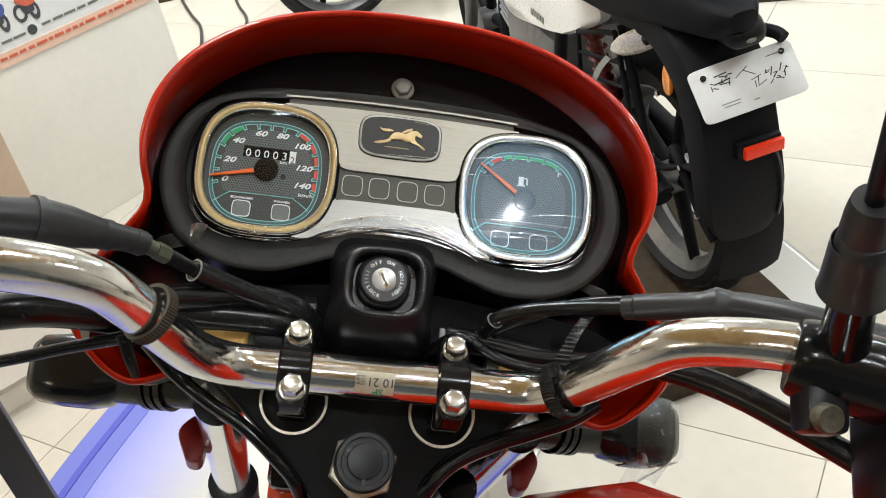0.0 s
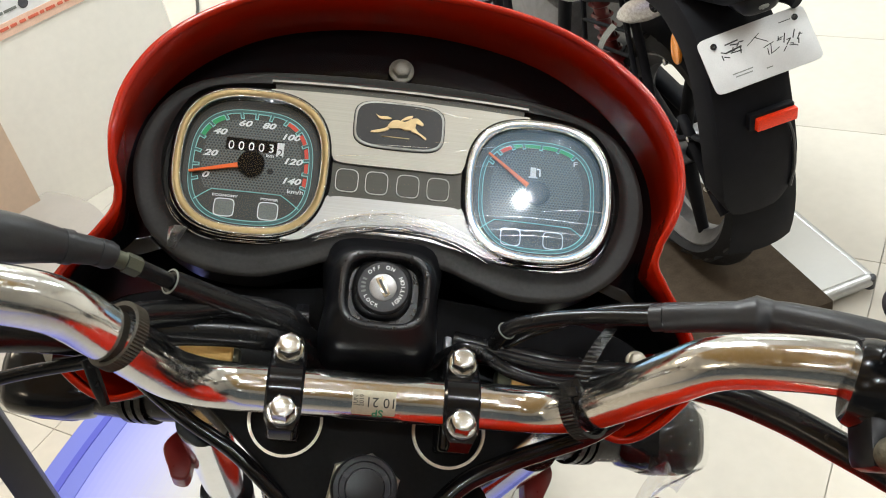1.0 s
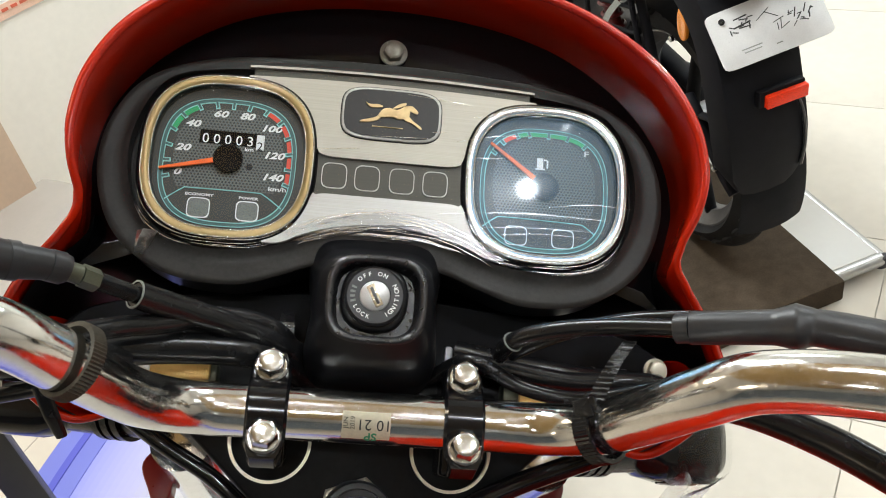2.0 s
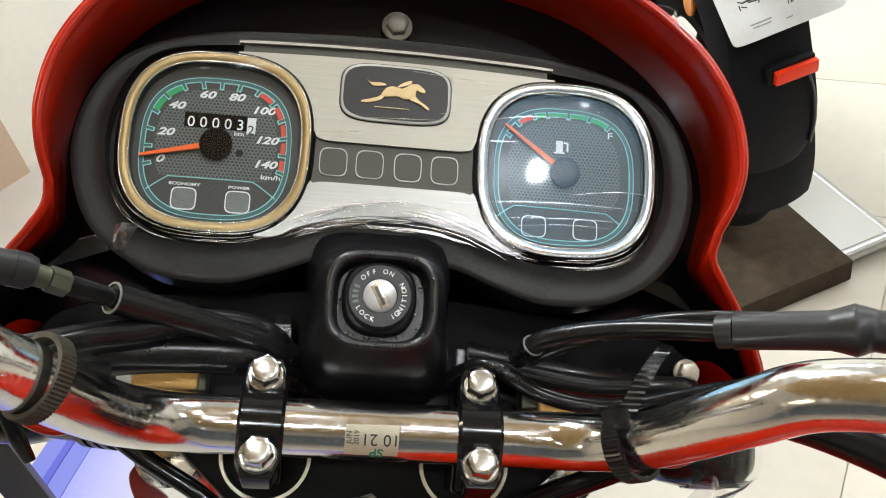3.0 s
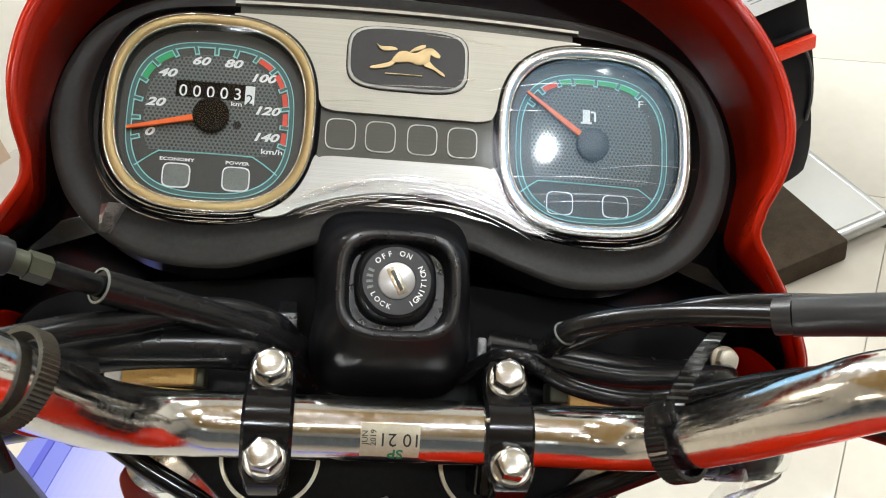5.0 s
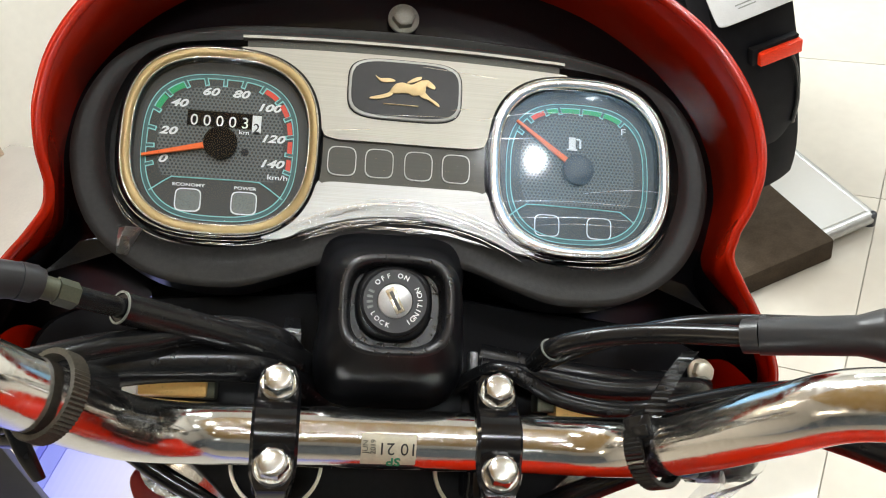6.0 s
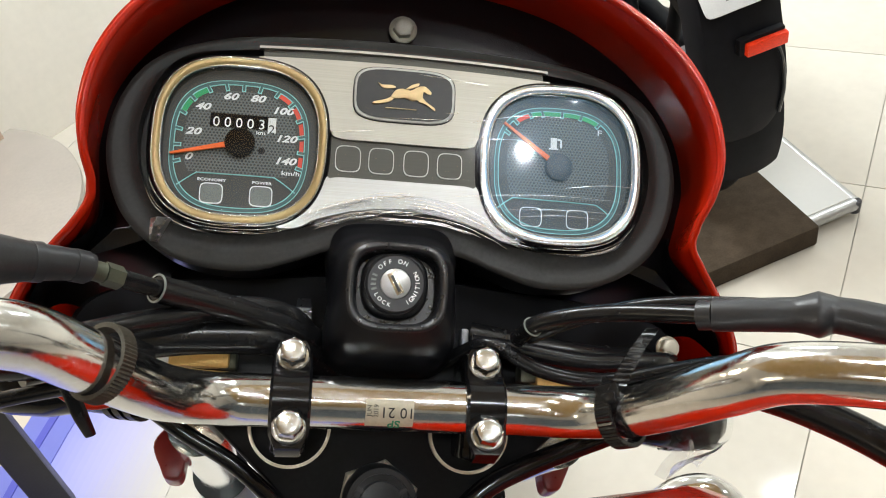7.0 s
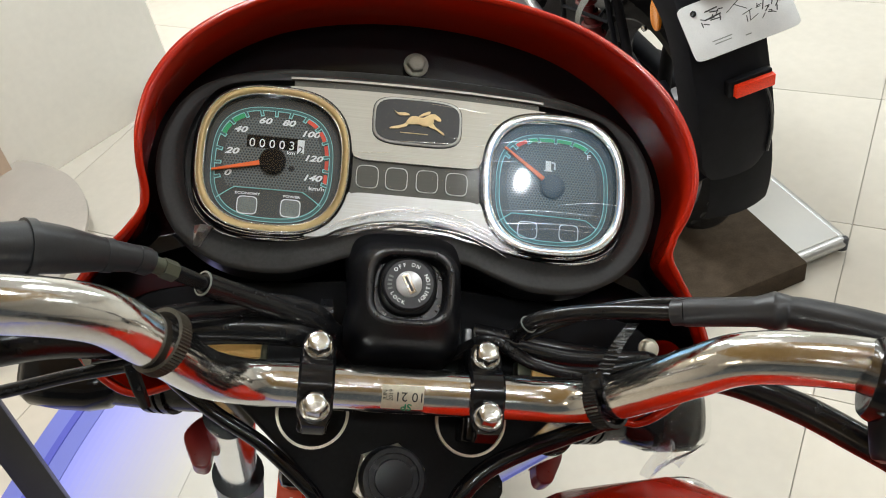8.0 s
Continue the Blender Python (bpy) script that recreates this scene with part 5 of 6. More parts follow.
cable([(-0.26, -0.150, 0.120), (-0.14, -0.128, 0.100), (-0.096, -0.1125, 0.090), (-0.075, -0.106, 0.074), (-0.050, -0.103, 0.052), (-0.03, -0.100, 0.028)], 0.0082, RUBBER, "thick black rubber hose", "hose")
cable([(-0.20, -0.156, 0.045), (-0.105, -0.1285, 0.050), (-0.074, -0.1195, 0.055), (-0.050, -0.114, 0.061), (-0.040, -0.112, 0.070)], 0.0030)


def tie(at, along, r, width, teeth, material):
    """A ribbed cable tie round the bar."""
    q = Vector(along).to_track_quat("Z", "Y").to_matrix().to_4x4()
    m = Matrix.Translation(at) @ q
    k = teeth * 2
    inner = [[(r * 0.985 * math.cos(a), r * 0.985 * math.sin(a), z) for a in np.linspace(0, 2 * math.pi, k, endpoint=False)] for z in (-width / 2, width / 2)]
    outer = [[((r + (0.0018 if i % 2 else 0.0012)) * math.cos(a), (r + (0.0018 if i % 2 else 0.0012)) * math.sin(a), z) for i, a in enumerate(np.linspace(0, 2 * math.pi, k, endpoint=False))] for z in (-width / 2, width / 2)]
    t = sp("cable_tie", loft([inner[0], outer[0], outer[1], inner[1]], wrap=True), material, "dusty black ribbed cable tie", None, m, 20)
    return t


tie((-0.0336, -0.1058, 0.0860), (-0.030, 0.011, 0.036), 0.0124, 0.0056, 62, DUSTY_RUBBER)
cable([(-0.047, -0.114, 0.072), (-0.043, -0.124, 0.066), (-0.040, -0.131, 0.060)], [0.0030, 0.0028, 0.0020], RUBBER, "tie tail", "tie_tail", None, 10, 0.4)
t2 = tie((0.1665, -0.1150, 0.0440), (0.012, 0.003, 0.0165), 0.0126, 0.0072, 52, RUBBER)
sp("tie_head", block(0.0105, 0.0120, 0.0085, 0.0012, at=(0.1600, -0.1085, 0.0500), turn=pose(0, 0, 0, 0, -38, 18)), RUBBER, "square head of the tie", t2)
sp("tie_lock", block(0.0060, 0.0050, 0.0100, 0.0008, at=(0.1600, -0.1085, 0.0508), turn=pose(0, 0, 0, 0, -38, 18)), RUBBER, "", t2)
tail_path = curve([(0.1604, -0.1070, 0.0520), (0.1632, -0.0985, 0.0560), (0.1668, -0.0895, 0.0610), (0.1712, -0.0820, 0.0655)], 9)
tail_loops = []
for i, q in enumerate(tail_path):
    w, up = 0.0036 - 0.0009 * i / len(tail_path), 0.0015 + (0.0007 if i % 2 else 0.0)
    tail_loops.append([q + np.array(d) for d in ((-w, 0, 0), (w, 0, 0), (w, 0.3 * up, up), (-w, 0.3 * up, up))])
sp("tie_tail", loft(tail_loops), RUBBER, "free ribbed end of the tie", t2, smooth=20)

# brake and throttle side
cable([(0.128, -0.084, 0.016), (0.132, -0.0790, 0.030), (0.145, -0.0755, 0.040), (0.166, -0.0738, 0.051), (0.1915, -0.0758, 0.0725)], 0.0038, RUBBER, "gloss black throttle cable")
cable([(0.134, -0.083, 0.012), (0.150, -0.076, 0.030), (0.175, -0.070, 0.050), (0.205, -0.070, 0.068), (0.24, -0.074, 0.090), (0.28, -0.088, 0.125)], 0.0030)
sp("sleeve_end", loft([squircle(0, 0, r, r, 2, 24, z) for r, z in ((0.0040, -0.0002), (0.0046, -0.0002), (0.0046, 0.0003), (0.0040, 0.0003))], wrap=True), LENS_GREY, "", None, Matrix.Translation((0.1315, -0.0795, 0.0290)) @ Vector((0.35, 0.4, 0.85)).to_track_quat("Z", "Y").to_matrix().to_4x4())
perch = cable([(0.1890, -0.0757, 0.0705), (0.1935, -0.0757, 0.0745)], 0.0060, GREY_RUBBER, "grey cable end sleeve", "cable_end", None, 24)
cable([(0.1930, -0.0757, 0.0740), (0.2080, -0.0757, 0.0825), (0.2200, -0.0757, 0.0890), (0.2270, -0.0757, 0.0930), (0.2330, -0.0760, 0.0960), (0.2420, -0.0785, 0.1030), (0.2620, -0.0865, 0.1210), (0.30, -0.104, 0.150)], [0.0066, 0.0067, 0.0069, 0.0091, 0.0071, 0.0074, 0.0076, 0.0076], GREY_RUBBER, "dark grey lever perch cover", "perch_cover", None, 24)
cable([(0.250, -0.0880, 0.112), (0.285, -0.102, 0.138), (0.36, -0.135, 0.175)], 0.0070, BLACK, "black brake lever", "brake_lever", None, 16, 0.6)
cable([(0.100, -0.094, -0.010), (0.116, -0.0865, 0.010), (0.138, -0.0965, 0.012), (0.159, -0.1005, 0.014), (0.178, -0.099, 0.020), (0.205, -0.093, 0.045), (0.225, -0.092, 0.075)], 0.0034)
cable([(0.110, -0.086, 0.0), (0.132, -0.0885, 0.002), (0.163, -0.0925, 0.004), (0.195, -0.0905, 0.004), (0.210, -0.088, -0.015), (0.214, -0.084, -0.045)], 0.0048)
cable([(0.112, -0.080, -0.015), (0.140, -0.085, -0.010), (0.170, -0.088, -0.012), (0.200, -0.087, -0.026), (0.210, -0.084, -0.060)], 0.0060, RUBBER, "thick black wiring harness", "harness")
cable([(0.185, -0.102, 0.060), (0.210, -0.1065, 0.080), (0.234, -0.1165, 0.095), (0.254, -0.1300, 0.110), (0.269, -0.1410, 0.120), (0.29, -0.155, 0.13)], [0.0055, 0.0060, 0.0066, 0.0066, 0.006, 0.006], RUBBER, "thick black rubber hose", "hose")
# switch block, mirror boss, grips
switch = cable([(0.2365, -0.1075, 0.1455), (0.2420, -0.1090, 0.1470), (0.2660, -0.1150, 0.1520), (0.2800, -0.1190, 0.1545)], [0.0150, 0.0172, 0.0178, 0.0178], BLACK_GLOSS, "gloss black switch and lever clamp", "lever_clamp", None, 28)
sp("clamp_lug", block(0.019, 0.021, 0.018, 0.004, at=(0.2455, -0.1295, 0.1500)), BLACK, "", switch)
sp("clamp_bolt", turned([(0.0060, 0.0), (0.0060, 0.005), (0.0052, 0.0065), (0.003, 0.0060)], 24), OLD_BRONZE, "weathered round bolt", switch, pose(0.2430, -0.1340, 0.1580, 15))
sp("switch_housing", block(0.040, 0.060, 0.050, 0.008, at=(0.289, -0.139, 0.150)), BLACK, "black switch housing", switch)
for s in (-1, 1):
    end = [(MID + s * (0.206 if s > 0 else 0.215), -0.1205, 0.1530), (MID + s * 0.28, -0.1320, 0.158), (MID + s * 0.345, -0.150, 0.160)]
    g = cable(end, [0.0165, 0.0160, 0.0165], RUBBER, "black ribbed rubber grip", "grip", None, 28)
boss = cable([(0.2505, -0.1040, 0.1610), (0.2470, -0.0985, 0.1720), (0.2400, -0.0868, 0.1915)], [0.0110, 0.0095, 0.0088], BLACK_GLOSS, "gloss black mirror boss", "mirror_boss", None, 28)
cable([(0.2412, -0.0890, 0.1875), (0.2402, -0.0872, 0.1905), (0.2375, -0.0825, 0.1985), (0.2345, -0.0775, 0.2075), (0.2338, -0.0765, 0.2090), (0.2300, -0.0715, 0.2200), (0.2275, -0.0685, 0.2270)], [0.0142, 0.0135, 0.0128, 0.0122, 0.0102, 0.0095, 0.0082], GREY_RUBBER, "dark grey rubber mirror boot", "mirror_boot", boss, 32)
cable([(0.2280, -0.0690, 0.2250), (0.2200, -0.0590, 0.2480), (0.208, -0.044, 0.282)], 0.0040, BLACK, "black mirror stem", "mirror_stem", boss)

# cables in a V over the yoke
cable([(-0.050, -0.104, 0.0), (-0.036, -0.1165, -0.012), (-0.016, -0.130, -0.013), (0.006, -0.1425, -0.013), (0.024, -0.157, -0.014), (0.037, -0.170, -0.018), (0.046, -0.190, -0.04)], 0.0038, BLACK_GLOSS)
cable([(0.200, -0.112, -0.010), (0.184, -0.1225, -0.013), (0.163, -0.131, -0.013), (0.142, -0.1395, -0.013), (0.121, -0.151, -0.014), (0.107, -0.167, -0.018), (0.098, -0.190, -0.04)], 0.0050, BLACK_GLOSS)
# yellow-zinc brackets behind the bar
for x, w in ((-0.014, 0.026), (0.1530, 0.026)):
    b = sp("bracket", block(w, 0.013, 0.014, 0.0015, at=(x + (0.004 if x < 0.1 else 0), -0.0955 if x < 0.1 else -0.0985, -0.003)), BRASS, "yellow zinc cable bracket")
    sp("bracket_end", block(0.008, 0.0075, 0.012, 0.001, at=(x + (0.016 if x < 0.1 else -0.016), -0.0985, -0.004)), OLIVE, "", b)
    sp("bracket_tip", block(0.006, 0.0125, 0.0145, 0.0012, at=(x + (-0.0115 if x < 0.1 else 0.013), -0.0957 if x < 0.1 else -0.0987, -0.0025)), PRINT, "white end of the bracket", b)
sp("hook", block(0.004, 0.010, 0.006, 0.0012, at=(0.1085, -0.083, -0.012)), GREY_METAL, "small dull clip")
sp("hook", loft([[(0.0335 + dx, y, z) for dx in (-w, w)] + [(0.0335 + dx, y - 0.0012, z - 0.001) for dx in (w, -w)] for y, z, w in ((-0.068, -0.010, 0.0030), (-0.073, -0.004, 0.0034), (-0.080, -0.004, 0.0040), (-0.083, -0.010, 0.0042))]), BLACK_EDGE, "bent black metal tab")


# ---- turn indicators
def indicator(s):
    low = -0.0045 if s < 0 else -0.0095
    stalk = [(MID + s * 0.105, -0.108 + low, -0.105), (MID + s * 0.135, -0.107 + low, -0.122), (MID + s * 0.165, -0.105 + low, -0.140)]
    ind = sp("indicator_stalk", sweep(stalk, 0.0135, 24, 4), RUBBER, "black rubber indicator stalk")
    for k in (0.35, 0.45, 0.55):
        c = Vector(stalk[0]).lerp(Vector(stalk[2]), k)
        d = (Vector(stalk[2]) - Vector(stalk[0])).normalized()
        sp("rib", sweep([c - d * 0.0022, c + d * 0.0022], 0.0162, 24, 2), RUBBER, "", ind)
    loops = []
    for x, hy, hz, dz in ((0.158, 0.0140, 0.014, -0.137), (0.166, 0.0220, 0.020, -0.141), (0.180, 0.0245, 0.023, -0.147), (0.200, 0.0240, 0.023, -0.151), (0.216, 0.0220, 0.021, -0.153), (0.2225, 0.0170, 0.016, -0.154)):
        loops.append([(MID + s * x, -0.0985 + low + q[0], dz + q[1]) for q in squircle(0, 0, hy, hz, 3.2, 32)])
    sp("indicator_body", loft(loops), BLACK_GLOSS, "black indicator housing", ind, smooth=50)
    sp("screw", turned([(0.0032, 0), (0.0032, 0.002)], 16), GREY_METAL, "", ind, pose(MID + s * 0.2130, -0.1045 + low, -0.1345))
    if s > 0:
        sleeve = [[(MID + x, -0.0985 + low + q[0] * (1 + 0.03 * math.sin(5 * x * 300 + 9 * q[1] * 100)), -0.150 + q[1]) for q in squircle(0, 0, hy, hz, 3.0, 40)] for x, hy, hz in ((0.184, 0.0252, 0.0242), (0.192, 0.0256, 0.0246), (0.204, 0.0250, 0.0242), (0.214, 0.0240, 0.0230), (0.2235, 0.0200, 0.0190))]
        sp("film_sleeve", loft(sleeve, (False, False)), FILM_SLEEVE, "clear film still wrapped round the lamp", ind, smooth=60)


indicator(-1)
indicator(1)
wrap = loft([[(MID + 0.185 + 0.028 * a, -0.130 - 0.020 * b * (1 - 0.4 * a) + 0.004 * math.sin(7 * a + 3 * b), -0.150 + 0.024 * math.cos(2.2 * b) + 0.006 * math.sin(9 * a)) for a in np.linspace(0, 1, 12)] for b in np.linspace(0, 1, 10)], closed=False)
sp("film_wrap", wrap, FILM_LOOSE, "torn clear film hanging from the indicator")

# ---- the rest of the machine, below and behind the yoke
BIKE = Matrix.Translation((-0.095, 0.321, 0)) @ Matrix.Rotation(radians(HEADING), 4, "Z")


def fixed(name, bm, material, label="", parent=None, m=None, smooth=40):
    """A part of the frame: x right, y ahead, z up from the floor below the steering stem."""
    return part(name, bm, material, parent or bike, label, BIKE @ m if m is not None else BIKE, smooth)


tank_rows = [(0.003, 0.02, 0.02, 1.206), (-0.004, 0.082, 0.05, 1.194), (-0.040, 0.133, 0.083, 1.182), (-0.110, 0.160, 0.11, 1.176), (-0.22, 0.165, 0.125, 1.175), (-0.33, 0.140, 0.11, 1.16), (-0.42, 0.10, 0.08, 1.13), (-0.46, 0.04, 0.03, 1.11)]
tank = fixed("fuel_tank", loft([[(0.035 + q[0], y, zc + q[1]) for q in squircle(0, 0, w, h, 2.6, 40)] for y, w, h, zc in tank_rows]), RED, "glossy red fuel tank", smooth=60)
fixed("fuel_cap", turned([(0.036, 0), (0.036, 0.010), (0.030, 0.016)], 32), CHROME, "chrome filler cap", tank, pose(0.035, -0.24, 1.296))
seat_loops = [[(q[0], y, zc + q[1]) for q in squircle(0, 0, w, h, 3.0, 32)] for y, w, h, zc in ((-0.44, 0.06, 0.03, 1.17), (-0.50, 0.10, 0.045, 1.165), (-0.75, 0.125, 0.05, 1.16), (-1.0, 0.12, 0.055, 1.19), (-1.12, 0.09, 0.045, 1.21), (-1.15, 0.04, 0.02, 1.21))]
fixed("seat", loft(seat_loops), RUBBER, "black dual seat", smooth=60)
frame_part = fixed("frame", sweep([(0, -0.02, 1.22), (0, -0.05, 1.10), (0, 0.02, 0.95), (0, -0.05, 0.80), (0, -0.40, 0.76), (0, -0.72, 0.80)], 0.022, 16, 6), BLACK_GLOSS, "black tubular frame")
fixed("engine", block(0.24, 0.32, 0.30, 0.03, at=(0, -0.28, 0.93)), GREY_METAL, "grey finned engine block")
for i in range(6):
    fixed("fin", block(0.22, 0.14, 0.008, 0.002, at=(0, -0.10, 0.96 + 0.02 * i), turn=pose(0, 0, 0, 20)), GREY_METAL, "", frame_part)
sp("lower_yoke", block(0.12, 0.04, 0.03, 0.008, at=(MID, -0.150, -0.165)), BLACK_GLOSS, "gloss black lower yoke")
sp("steering_head", sweep([(0.0715, -0.150, -0.03), (0.069, -0.170, -0.16)], 0.026, 24, 3), BLACK, "black steering head")
sp("wiring_harness", sweep([(0.045, -0.165, -0.10), (0.045, -0.175, -0.15), (0.048, -0.19, -0.25)], 0.009, 14, 4), RUBBER, "black wiring harness")
sp("wiring_harness", sweep([(0.135, -0.160, -0.09), (0.128, -0.175, -0.15), (0.115, -0.19, -0.25)], 0.013, 14, 4), RUBBER, "black wiring harness")
tag = sp("frame_label", block(0.017, 0.045, 0.002, 0.0006, at=(0.0225, -0.176, -0.196)), ORANGE, "orange caution label with small white marks")
for y in (-0.168, -0.178):
    sp("label_mark", block(0.002, 0.004, 0.001, at=(0.0240, y, -0.1945)), PRINT, "", tag)


def wheel_mesh(r, w, hub):
    prof = []
    for a in np.linspace(-0.5, 0.5, 13):
        prof.append((r - 0.5 * w * (1 - math.cos(a * math.pi)) * 0.9, a * w * 1.0))
    prof = [(r - w * 0.62, -w * 0.30)] + prof + [(r - w * 0.62, w * 0.30)]
    return loft([[(z, rr * math.cos(t), rr * math.sin(t)) for t in np.linspace(0, 2 * math.pi, 72, endpoint=False)] for rr, z in prof], wrap=True)


def rim_mesh(r, w):
    prof = [(r, -w / 2), (r + 0.006, -w / 2), (r - 0.004, -w * 0.3), (r - 0.02, -w * 0.1), (r - 0.022, w * 0.1), (r - 0.004, w * 0.3), (r + 0.006, w / 2), (r, w / 2), (r - 0.028, w * 0.2), (r - 0.028, -w * 0.2)]
    return loft([[(z, rr * math.cos(t), rr * math.sin(t)) for t in np.linspace(0, 2 * math.pi, 72, endpoint=False)] for rr, z in prof], wrap=True)


# front wheel, straight ahead of the bars
AXLE = STEER @ Matrix.Translation((MID, -0.152, -0.655))
axle_at = AXLE.translation
side_dir = (STEER.to_3x3() @ Vector((1, 0, 0))).normalized()
ahead = Vector((0, 0, 1)).cross(side_dir).normalized()
WHEEL = Matrix.Translation(axle_at) @ Matrix((side_dir, ahead, side_dir.cross(ahead))).transposed().to_4x4()
fw = part("front_wheel", wheel_mesh(0.292, 0.075, 0), TYRE, bike, "black front tyre", WHEEL)
part("rim", rim_mesh(0.232, 0.055), GREY_METAL, fw, "grey alloy rim", WHEEL)
part("hub", sweep([(-0.05, 0, 0), (0.05, 0, 0)], 0.035, 24, 2), GREY_METAL, fw, "", WHEEL)
for i in range(5):
    a = 2 * math.pi * i / 5
    part("spoke", sweep([(0, 0.03 * math.cos(a), 0.03 * math.sin(a)), (0, 0.21 * math.cos(a), 0.21 * math.sin(a))], [0.016, 0.011], 10, 2), GREY_METAL, fw, "", WHEEL)
fender = [[(x, (0.315 + 0.012 * (1 - (x / 0.055) ** 2)) * math.cos(a), (0.315 + 0.012 * (1 - (x / 0.055) ** 2)) * math.sin(a)) for x in np.linspace(-0.055, 0.055, 9)] for a in np.radians(np.linspace(25, 175, 24))]
part("front_mudguard", loft(fender, closed=False), RED, bike, "red front mudguard", WHEEL, 60)
# rear wheel
REAR = BIKE @ Matrix.Translation((0, -0.92, STAND_TOP + 0.300))
rw = part("rear_wheel", wheel_mesh(0.300, 0.09, 0), TYRE, bike, "black rear tyre", REAR)
part("rim", rim_mesh(0.235, 0.065), GREY_METAL, rw, "grey alloy rim", REAR)
fixed("swing_arm", sweep([(0.09, -0.45, 0.84), (0.09, -0.95, 0.83)], 0.02, 12, 2), BLACK, "black swing arm")
fixed("swing_arm", sweep([(-0.09, -0.45, 0.84), (-0.09, -0.95, 0.83)], 0.02, 12, 2), BLACK, "black swing arm")
fixed("rear_mudguard", loft([[(x, -0.92 + 0.34 * math.cos(a), STAND_TOP + 0.30 + (0.34 + 0.01 * (1 - (x / 0.06) ** 2)) * math.sin(a)) for x in np.linspace(-0.06, 0.06, 7)] for a in np.radians(np.linspace(30, 190, 20))], closed=False), BLACK, "black rear mudguard")
# crash guard
sp("crash_guard", sweep([(0.262, -0.223, -0.235), (0.275, -0.188, -0.222), (0.292, -0.168, -0.216), (0.314, -0.162, -0.214), (0.334, -0.172, -0.216), (0.346, -0.198, -0.225), (0.35, -0.248, -0.25)], 0.0125, 18, 6), CHROME, "chrome tubular crash guard")


# ---------------------------------------------------------------- the white motorcycle on the platform
# Frame: x to its right, y ahead, z up, origin where its rear tyre stands.
WB = Matrix.Translation((0.395, 1.973, 0.064)) @ Matrix.Rotation(radians(20), 4, "Z")
wb = thing("motorcycle", "white motorcycle with black tail, seen from behind on the platform", "motorcycle", WB)


def wp(name, bm, material, label="", parent=None, m=None, smooth=40):
    return part(name, bm, material, parent or wb, label, WB @ m if m is not None else WB, smooth)


def wtube(name, points, r, material, label="", parent=None, seg=12, flat=1.0):
    return wp(name, sweep(points, r, seg, 5, flat=flat), material, label, parent)


for y0, nm, rad, wid in ((0.045, "rear_wheel", 0.310, 0.118), (1.29, "front_wheel", 0.298, 0.095)):
    at = pose(0, y0, rad)
    w = wp(nm, wheel_mesh(rad, wid, 0), TYRE, "black treaded tyre", None, at)
    wp("rim", rim_mesh(rad - 0.070, wid * 0.75), GREY_METAL, "dark grey alloy rim", w, at)
    wp("rim_tape", loft([[(x, (rad - 0.066) * math.cos(t), (rad - 0.066) * math.sin(t)) for t in np.linspace(0, 2 * math.pi, 60, endpoint=False)] for x in (-wid * 0.385, -wid * 0.37)], (False, False)), DARK_STEEL, "", w, at)
    wp("hub", sweep([(-0.06, 0, 0), (0.06, 0, 0)], 0.045, 24, 2), GREY_METAL, "", w, at)
    for i in range(5):
        a = 2 * math.pi * (i + 0.3) / 5
        wp("spoke", sweep([(-0.01, 0.04 * math.cos(a), 0.04 * math.sin(a)), (-0.012, (rad - 0.085) * math.cos(a + 0.12), (rad - 0.085) * math.sin(a + 0.12))], [0.020, 0.014], 10, 2), MATT_BLACK, "", w, at)
    # tread blocks across the crown
    for i in range(30):
        a = 2 * math.pi * i / 30
        for s in (-1, 1):
            r0 = rad - 0.0205
            wp("tread_block", block(wid * 0.36, 0.044, 0.009, 0.002, at=(s * wid * 0.20, 0, r0), turn=pose(0, 0, 0, 0, s * 24, s * 24)), TYRE, "", w, at @ Matrix.Rotation(a, 4, "X"))

# rear mudguard with its tall tail flap
flap_rows = [(0.10, 0.800, 0.080), (-0.06, 0.815, 0.085), (-0.17, 0.785, 0.090), (-0.25, 0.715, 0.092), (-0.295, 0.600, 0.092), (-0.312, 0.490, 0.094), (-0.308, 0.415, 0.088), (-0.300, 0.365, 0.060)]
path = curve([(-0.058 + 0.014 * max(0.0, (0.60 - z) / 0.25), y, z) for y, z, w in flap_rows], 5)
width = np.interp(np.linspace(0, 1, len(path)), np.linspace(0, 1, len(flap_rows)), [r[2] for r in flap_rows])
loops = []
for i, q in enumerate(path):
    d = path[min(i + 1, len(path) - 1)] - path[max(i - 1, 0)]
    d /= np.linalg.norm(d)
    nrm = np.array((0, d[2], -d[1]))
    if nrm[1] > 0 and i > 8:
        nrm = -nrm
    w = width[i]
    sec = [(-1.0, -0.055), (-1.0, -0.006), (-0.93, 0.006), (-0.6, 0.014), (0.0, 0.017), (0.6, 0.014), (0.93, 0.006), (1.0, -0.006), (1.0, -0.055), (0.94, -0.050), (0.9, -0.004), (0, 0.006), (-0.9, -0.004), (-0.94, -0.050)]
    loops.append([q + np.array((a * w, 0, 0)) + nrm * b for a, b in sec])
guard = wp("rear_mudguard", loft(loops), MATT_BLACK, "black plastic rear mudguard and tail flap", smooth=45)

# number plate with handwriting as bars
PL = pose(-0.040, -0.290, 0.722, 0, 0, -14) @ pose(0, 0, 0, 45.3) @ pose(0, 0, 0, 0, 0, 9.7)
plate = wp("number_plate", prism(squircle(-0.004, 0, 0.108, 0.056, 14, 128), 0.0, 0.003, 0.0006), PLATE_WHITE, "white plate with scribbled bars", None, PL)
